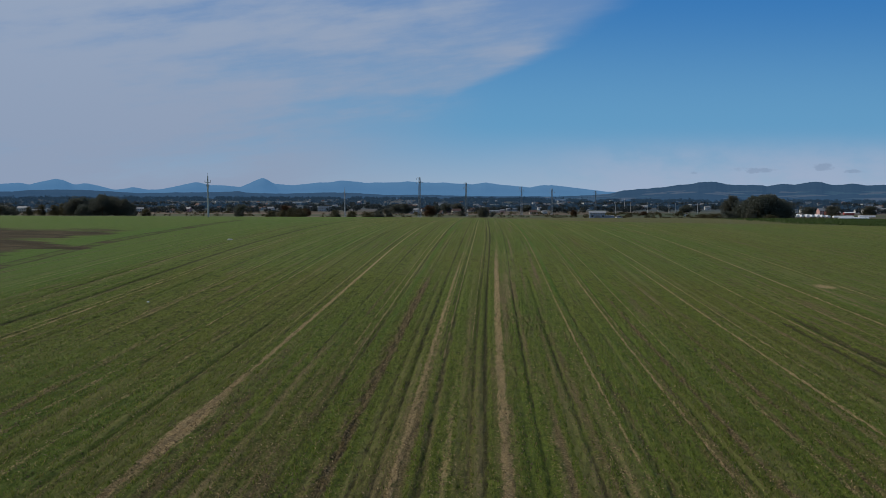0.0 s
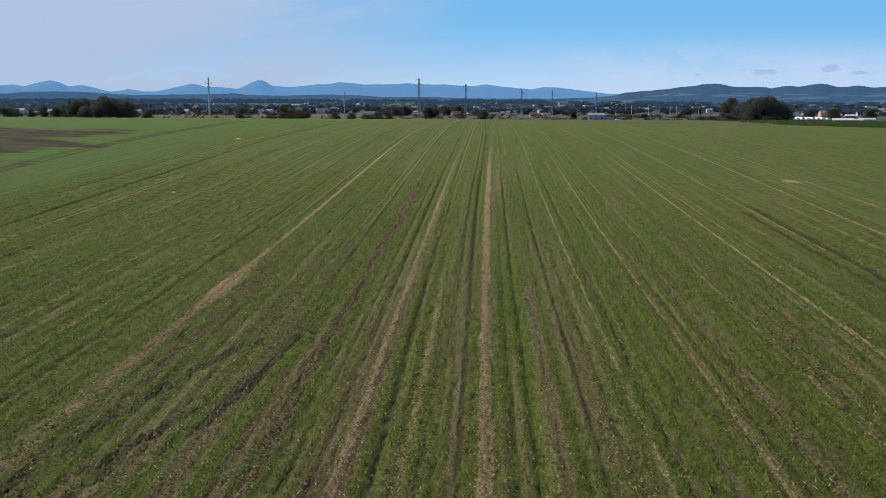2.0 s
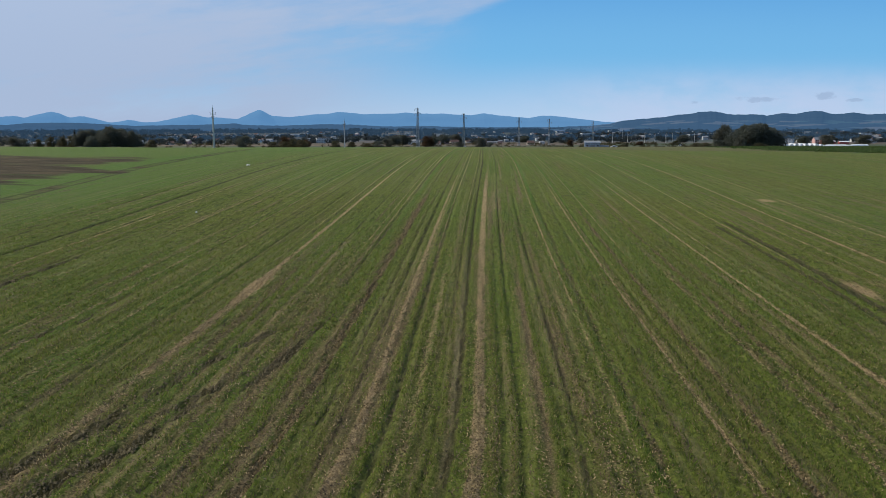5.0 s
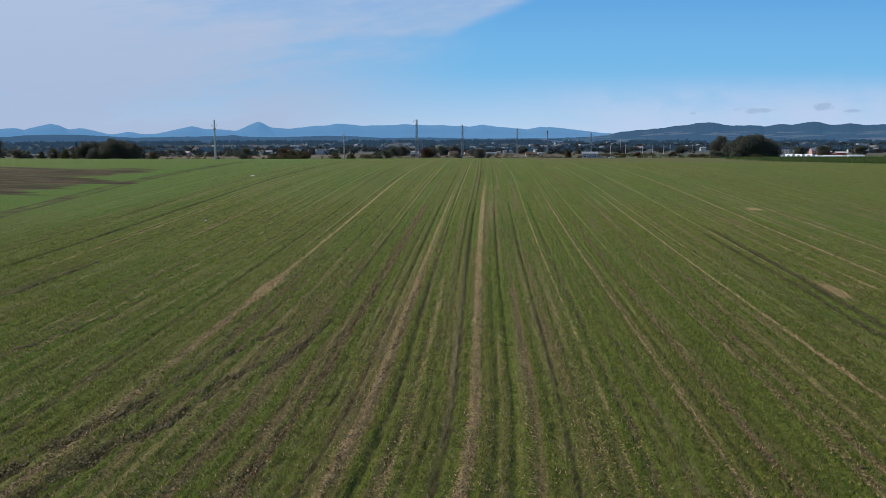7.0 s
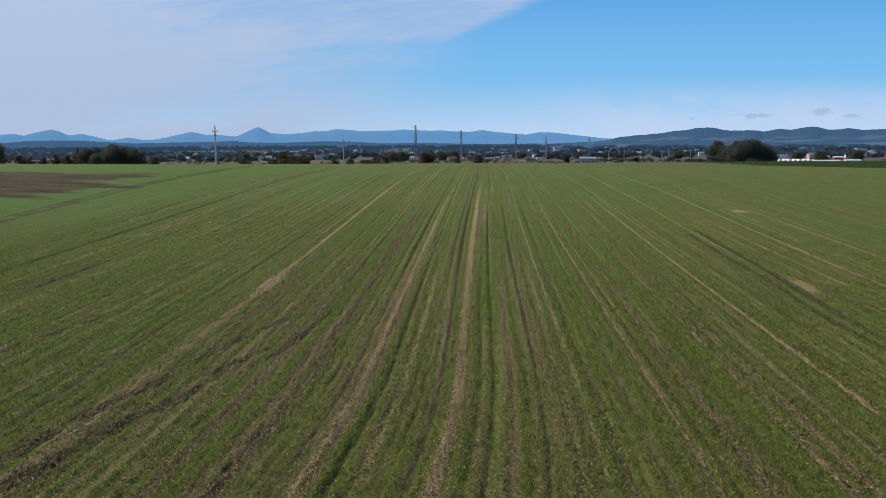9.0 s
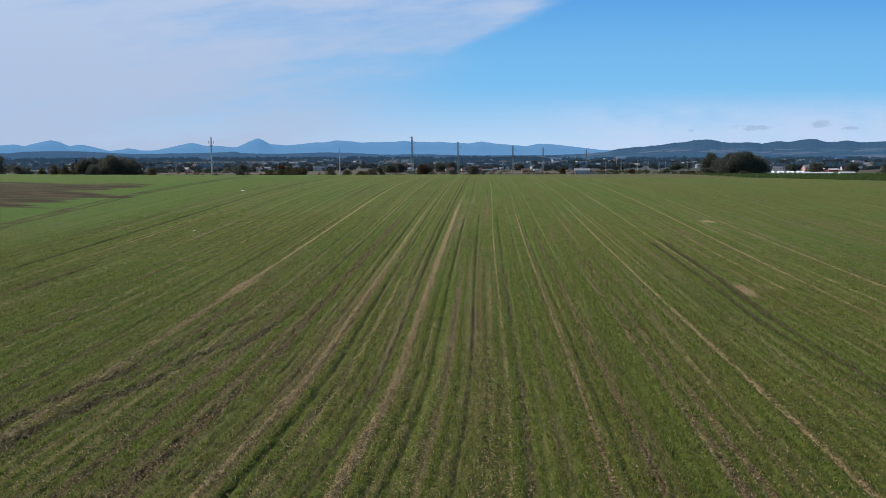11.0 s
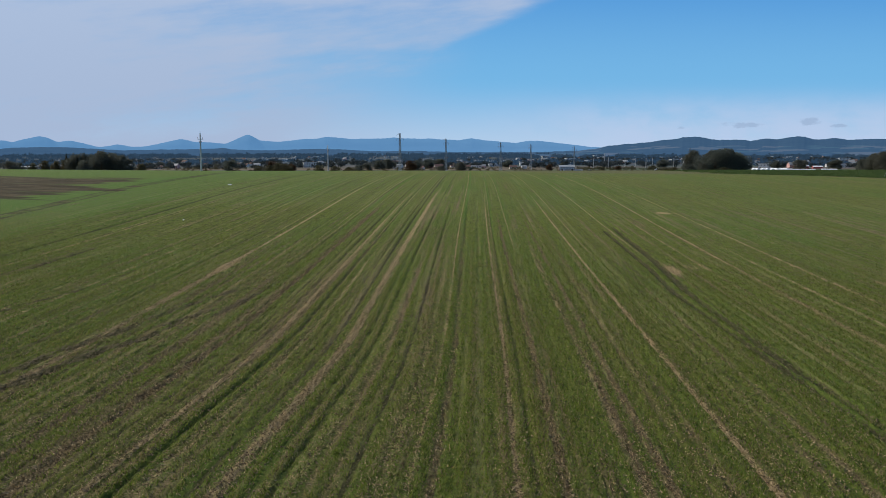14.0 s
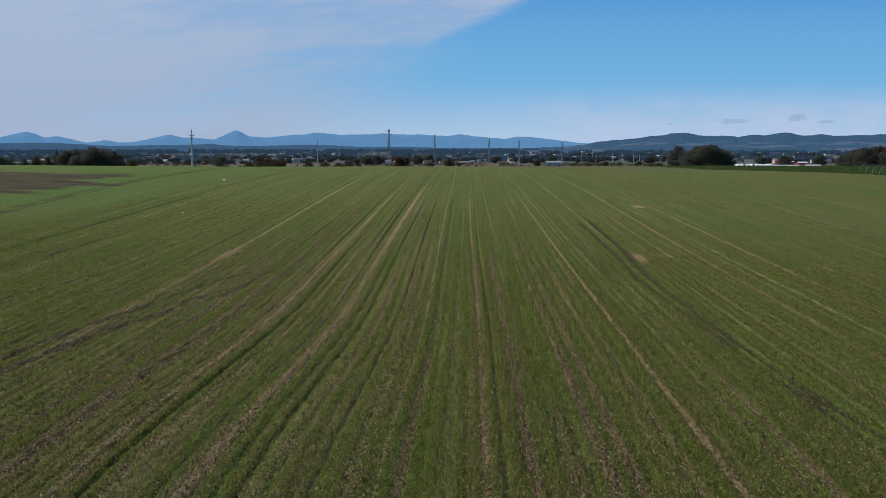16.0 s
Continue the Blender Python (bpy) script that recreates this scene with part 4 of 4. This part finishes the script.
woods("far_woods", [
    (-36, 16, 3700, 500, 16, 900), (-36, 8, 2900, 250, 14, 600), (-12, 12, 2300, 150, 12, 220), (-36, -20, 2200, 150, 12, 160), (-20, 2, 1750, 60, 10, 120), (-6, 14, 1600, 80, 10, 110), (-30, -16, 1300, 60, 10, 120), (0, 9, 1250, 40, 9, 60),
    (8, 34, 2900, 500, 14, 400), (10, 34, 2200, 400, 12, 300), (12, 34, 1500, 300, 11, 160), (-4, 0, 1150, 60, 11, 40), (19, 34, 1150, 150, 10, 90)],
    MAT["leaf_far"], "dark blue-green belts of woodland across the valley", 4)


woods("hedgerows", [
    (-16, 14, 470, 14, 2.0, 70), (-12, 16, 620, 10, 2.4, 90), (-32, -13, 560, 20, 2.2, 70), (4, 22, 540, 12, 1.8, 90), (-9, 12, 800, 10, 3.0, 110), (-32, -14, 760, 14, 3.0, 80), (8, 30, 720, 16, 2.6, 90), (-8, -5, 330, 6, 1.3, 26), (11, 20, 390, 10, 1.3, 50)],
    MAT["leaf_olive"], "low olive and brown hedges and scrub along field edges", 17)


# leaf colours lifted towards blue-grey to imitate haze over the valley
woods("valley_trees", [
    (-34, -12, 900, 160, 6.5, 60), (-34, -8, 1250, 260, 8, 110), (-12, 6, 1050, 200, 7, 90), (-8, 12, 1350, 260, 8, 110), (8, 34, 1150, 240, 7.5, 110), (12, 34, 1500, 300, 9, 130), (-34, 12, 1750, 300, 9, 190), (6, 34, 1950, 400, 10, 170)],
    leaf_material("haze_tinted_leaves", (0.030, 0.041, 0.044), (0.050, 0.064, 0.066)), "clumps of dark green trees among the houses of the valley", 23, 110)


# ---------------------------------------------------------------- houses of the valley
def gable(w, d, h, rh, over=0.35):
    """Roof faces with thickness over a house w wide (along x), d deep."""
    bm = B()
    for sy in (-1, 1):
        e0, e1 = Vector((0, sy * (d / 2 + over), h - over * rh / (d / 2))), Vector((0, 0, h + rh))
        n_ = Vector((0, sy * rh, d / 2)).normalized() * 0.18
        pts = []
        for sx in (-1, 1):
            for q in (e0, e1, e1 + n_, e0 + n_):
                pts.append(bm.verts.new((sx * (w / 2 + over), q.y, q.z)))
        a, b = pts[:4], pts[4:]
        for i in range(4):
            bm.faces.new((a[i], a[(i + 1) % 4], b[(i + 1) % 4], b[i]))
        bm.faces.new(a[::-1])
        bm.faces.new(b)
    bmesh.ops.recalc_face_normals(bm, faces=bm.faces[:])
    return bm


def house(w, d, h, rh, wall, roof, label, cols=3, floors=1, category="house", chimney=True, name="house"):
    t = tagged(new(name), label, category, "buildings of the valley")
    bm = B()
    box(bm, -w / 2, w / 2, -d / 2, d / 2, -1.5, h)
    if rh > 0.1:
        for sx in (-1, 1):
            a = [bm.verts.new(p) for p in ((sx * w / 2, -d / 2, h), (sx * w / 2, d / 2, h), (sx * w / 2, 0, h + rh))]
            bm.faces.new(a)
    part("wall", bm, MAT[wall], t)
    if rh > 0.1:
        ro = part("roof", gable(w, d, h, rh), MAT[roof], t)
    else:
        ro = part("roof", box(B(), -w / 2 - 0.2, w / 2 + 0.2, -d / 2 - 0.2, d / 2 + 0.2, h, h + 0.35, 0.05), MAT[roof], t)
    if chimney:
        part("chimney", box(B(), w * 0.2, w * 0.2 + 0.7, 0.3, 1.0, h, h + rh + 0.9, 0.04), MAT["wall_cream"], ro)
    fh = h / floors
    for f in range(floors):
        for c in range(cols):
            x = -w / 2 + w * (c + 0.5) / cols
            z = f * fh + fh * 0.38
            win = part("window", box(B(), x - 0.65, x + 0.65, -d / 2 - 0.05, -d / 2 + 0.04, z, z + fh * 0.42), MAT["pane"], t)
            part("sill", box(B(), x - 0.75, x + 0.75, -d / 2 - 0.16, -d / 2 + 0.02, z - 0.1, z), MAT["concrete"], win)
    return t


PROTO = [
    (house(11, 9, 5.5, 3.5, "wall_white", "roof_red", "white plastered two-storey house with a red-brown tiled roof", 3, 2), 1),
    (house(13, 9, 3.4, 3.4, "wall_cream", "roof_red", "cream plastered low house with a red-brown tiled roof", 4, 1), 1),
    (house(10, 9, 5.6, 3.2, "wall_pink", "roof_grey", "faded pink two-storey house with a grey roof", 3, 2), 1),
    (house(12, 10, 6, 2.6, "wall_white", "roof_grey", "white plastered two-storey house with a grey roof", 4, 2), 1),
    (house(34, 14, 5, 0, "wall_white", "roof_pale", "long white flat-roofed industrial hall", 8, 1, "hall", False, "hall"), 1),
    (house(26, 13, 9.5, 0, "wall_white", "roof_grey", "white flat-roofed block of flats with rows of windows", 8, 3, "apartment block", False, "apartment_block"), 1),
    (house(22, 14, 5, 2.2, "wall_red", "roof_pale", "red clad warehouse with a pale sheet roof", 4, 1, "hall", False, "hall"), 1),
]
USED_H = set()


def settle(k, bearing, dist, turn, size=1.0):
    """Puts up one building of a kind."""
    x, y = polar(bearing, dist)
    size = size * (0.68 if dist < 1300 else 0.9)
    m = pose(x, y, float(land(x, y)), 0, 0, turn) @ Matrix.Diagonal((size, size, size, 1))
    if k not in USED_H:
        USED_H.add(k)
        PROTO[k][0].matrix_basis = m
        return
    src = PROTO[k][0]
    keep = src.matrix_basis.copy()
    src.matrix_basis = Matrix.Identity(4)
    copy_thing(src, m)
    src.matrix_basis = keep


# single buildings
for k in ((4, -31.6, 760, 10, 0.9), (4, -28.6, 900, -8, 0.8), (4, -27.4, 1000, 15, 0.9), (3, -29.3, 850, 5, 1.0), (4, -26.1, 980, 5, 0.7), (1, -24.9, 800, 20, 0.9), (1, -20.7, 900, 12, 0.8), (2, -19.6, 950, -15, 0.9), (0, -15.9, 1200, 25, 0.75), (3, -15.5, 1220, 5, 0.75), (0, -14.7, 1250, -20, 0.75),
          (4, -13.3, 1900, 8, 1.1), (4, -12.6, 1920, 8, 1.2), (4, -12.0, 1880, 8, 1.0), (5, -14.0, 2100, 10, 0.7), (3, -4.95, 800, 10, 0.36), (1, -3.1, 720, -12, 0.75), (2, -2.4, 900, 8, 1.0), (1, -1.9, 860, 12, 1.0), (4, 0.7, 950, 5, 0.7),
          (1, 3.3, 820, 4, 0.8), (3, 4.05, 840, 10, 0.6), (4, 2.0, 1500, 12, 1.0), (6, 22.0, 860, 12, 0.8), (6, 22.9, 900, -8, 0.6), (2, 21.4, 900, 5, 1.1), (5, 20.4, 1100, 12, 0.6)):
    settle(*k)
# the town, thicker to the right
rt = random.Random(12)
for b0, b1, d0, d1, count in ((4, 33, 1300, 3000, 90), (18, 33, 1050, 1500, 30), (-6, 5, 1000, 1800, 26), (-33, -14, 1100, 2400, 30), (-14, 4, 1900, 3000, 22), (-33, -20, 900, 1200, 16), (-18, -10, 1000, 1500, 14), (-6, 2, 900, 1300, 16), (8, 20, 1200, 2000, 18), (19, 33, 1000, 1600, 26)):
    for _ in range(count):
        settle(rt.choice((0, 0, 1, 1, 2, 3, 3, 1) if d0 < 1000 else (0, 0, 1, 1, 2, 3, 3, 4, 5)), rt.uniform(b0, b1), rt.uniform(d0, d1), rt.uniform(-35, 35), rt.uniform(0.6, 0.95))


# ---------------------------------------------------------------- barn, greenhouses, crop on hoops, car
def barn():
    x, y = polar(7.62, 430)
    t = thing("barn", x, y, "grey-blue sheet metal barn with a lower annex beyond the field", "barn", "", -6, 0.6)
    part("wall", box(B(), -5, 4.0, -4, 4, -1, 4.6), MAT["wall_grey"], t)
    bm = B()
    v = [bm.verts.new(p) for p in ((-5.4, -4.5, 4.6), (4.4, -4.5, 4.6), (4.4, 4.5, 5.4), (-5.4, 4.5, 5.4), (-5.4, -4.5, 4.9), (4.4, -4.5, 4.9), (4.4, 4.5, 5.7), (-5.4, 4.5, 5.7))]
    for f in ((3, 2, 1, 0), (4, 5, 6, 7), (0, 1, 5, 4), (1, 2, 6, 5), (2, 3, 7, 6), (3, 0, 4, 7)):
        bm.faces.new([v[i] for i in f])
    t.scale = (0.85, 0.85, 0.85)
    roof = part("roof", bm, MAT["roof_grey"], t)
    part("fascia", box(B(), -5.45, 4.45, -4.62, -4.52, 4.55, 4.95), MAT["roof_pale"], roof, "pale fascia board")
    part("door", box(B(), -1.6, 1.4, -4.08, -3.97, -0.5, 3.2, 0.02), MAT["roof_grey"], t)
    for xx in (-3.9, 2.2):
        win = part("window", box(B(), xx, xx + 1.2, -4.06, -3.96, 2.4, 3.4), MAT["pane"], t)
        part("frame", box(B(), xx - 0.1, xx + 1.3, -4.04, -3.95, 2.3, 3.5), MAT["roof_pale"], win)
    an = part("annex", box(B(), 4.02, 9.2, -3.4, 3, -1, 2.9), MAT["wall_grey"], t)
    part("annex_roof", box(B(), 3.9, 9.4, -3.7, 3.2, 2.9, 3.1, 0.03), MAT["roof_grey"], an)
    for i in range(9):
        xx = -5 + i * 1.0
        part("rib", box(B(), xx + 0.45, xx + 0.52, -4.05, -3.99, -0.9, 4.55), MAT["roof_pale"], t)


barn()


def car(bearing, dist, turn, label):
    x, y = polar(bearing, dist)
    t = thing("car", x, y, label, "car", "", turn)
    bm = box(B(), -2.1, 2.1, -0.85, 0.85, 0.35, 0.95, 0.12)
    part("body", bm, MAT["paint_white"], t)
    bm = box(B(), -1.5, 1.2, -0.75, 0.75, 0.9, 1.5, 0.0)
    for v in bm.verts:
        if v.co.z > 1.2:
            v.co.x *= 0.72
            v.co.y *= 0.86
    cab = part("cabin", bm, MAT["pane"], t, "dark glazed cabin")
    part("roof_panel", box(B(), -1.02, 0.82, -0.62, 0.62, 1.49, 1.55, 0.02), MAT["paint_white"], cab)
    for sx in (-1.35, 1.35):
        for sy in (-0.8, 0.8):
            w = part("wheel", bar(B(), (sx, sy - 0.1, 0.33), (sx, sy + 0.1, 0.33), 0.33, None, 14), MAT["rubber"], t)
            part("rim", bar(B(), (sx, sy - 0.11, 0.33), (sx, sy + 0.11, 0.33), 0.2, None, 10), MAT["steel"], w)


car(9.0, 500, 20, "small white car parked near the barn")
car(13.3, 640, -5, "white van-like car parked on the far track")


def greenhouse(x, y, length, width, height, turn, label):
    """A film tunnel: arched cover over hoops."""
    t = thing("polytunnel", x, y, label, "greenhouse", "white polytunnels", turn)
    bm, n = B(), 12
    rows = []
    for sx in (-length / 2, length / 2):
        rows.append([bm.verts.new((sx, -math.cos(math.pi * i / n) * width / 2, -0.2 + (height + 0.2) * math.sin(math.pi * i / n) ** 0.75)) for i in range(n + 1)])
    for i in range(n):
        bm.faces.new((rows[0][i], rows[0][i + 1], rows[1][i + 1], rows[1][i]))
    for r_ in rows:
        bm.faces.new(r_)
    bmesh.ops.recalc_face_normals(bm, faces=bm.faces[:])
    part("cover", bm, MAT["film"], t)
    for k in range(int(length / 4) + 1):
        xx = -length / 2 + k * 4
        bm = B()
        for i in range(n):
            p, q = [(xx, -math.cos(math.pi * j / n) * (width / 2 + 0.03), -0.2 + (height + 0.24) * math.sin(math.pi * j / n) ** 0.75) for j in (i, i + 1)]
            bar(bm, p, q, 0.05, None, 4)
        part("hoop", bm, MAT["steel"], t)
    return t


for i in range(9):
    gx, gy = polar(19.25 + 0.29 * i, 660)
    greenhouse(gx, gy, 14, 2.6, 1.5 + 0.4 * (i % 2), 92, "white film polytunnel in a row beside the town")
for bearing, dist, ln in ((22.6, 640, 13), (23.9, 680, 11)):
    gx, gy = polar(bearing, dist)
    greenhouse(gx, gy, ln, 4, 1.3, -4, "long low white film tunnel seen from its side")
gx, gy = polar(23.2, 300)
greenhouse(gx, gy, 9, 1.4, 0.6, -4, "low white film row cover on the ground")


def tall_crop():
    """A block of green crop beyond the track, lowered to fit the camera's view."""
    r = np.random.default_rng(9)
    n = 190000
    x, y = 56 + 140 * r.random(n), r.uniform(95, 240, n)
    keep = (beyond(x, y) > 1.5) & (r.random(n) < sstep(62, 84, x)) & (y < 250 - 0.1 * x)
    x, y = x[keep], y[keep]
    n = len(x)
    z = land(x, y)
    h = r.uniform(0.12, 0.42, n)
    a = r.random(n) * 6.283
    w = r.uniform(0.08, 0.22, n)
    p0 = np.stack([x - np.cos(a) * w, y - np.sin(a) * w, z + h * 0.2], -1)
    p1 = np.stack([x + np.cos(a) * w, y + np.sin(a) * w, z - 0.05], -1)
    p2 = np.stack([x + r.normal(0, 0.25, n), y + r.normal(0, 0.25, n), z + h], -1)
    vs = np.stack([p0, p1, p2], 1).reshape(-1, 3)
    ob = new("tall_crop", big_mesh("tall_crop", vs, np.arange(len(vs)).reshape(-1, 3), MAT["crop"]))
    tagged(ob, "block of low green crop beyond the field track", "crop", kind="stuff")


tall_crop()


def hoop(x, y, turn):
    t = thing("support_hoop", x, y, "thin pale arched hoop standing in the green crop", "hoop", "hoops over the crop", turn)
    bm, n = B(), 14
    for i in range(n):
        p, q = [(-math.cos(math.pi * j / n) * 2.6, 0, 2.1 * math.sin(math.pi * j / n) ** 0.8) for j in (i, i + 1)]
        bar(bm, p, q, 0.035, None, 5)
    part("tube", bm, MAT["steel"], t)
    for sx in (-2.6, 2.6):
        part("anchor", bar(B(), (sx, 0, -0.4), (sx, 0, 0.5), 0.07, None, 6), MAT["steel"], t)


for i in range(7):
    hoop(97.5 + 0.55 * i, 143 + 4.2 * i, 24)


def litter(name, x, y, sx, sy, sz, mat, label, category, seed):
    """A crumpled or stony lump lying on the field."""
    bm = B()
    bmesh.ops.create_icosphere(bm, subdivisions=2, radius=1.0)
    r = random.Random(seed)
    for v in bm.verts:
        k = 1 + 0.25 * noise.noise(v.co * 1.7 + Vector((seed, 0, 0))) + r.uniform(-0.07, 0.07)
        v.co = Vector((v.co.x * sx * k, v.co.y * sy * k, max(v.co.z, -0.4) * sz * k))
    me = bpy.data.meshes.new(name)
    bm.to_mesh(me)
    bm.free()
    me.materials.append(mat)
    ob = new(name, me)
    ob.location = (x, y, float(land(x, y)) + 0.3 * sz)
    tagged(ob, label, category)


litter("plastic_sheet", -28.0, 91.5, 0.28, 0.22, 0.08, MAT["film"], "crumpled piece of white plastic lying on the crop", "litter", 2)
litter("stone", -20.2, 49.5, 0.09, 0.08, 0.06, MAT["wall_white"], "pale stone lying between the crop rows", "stone", 5)
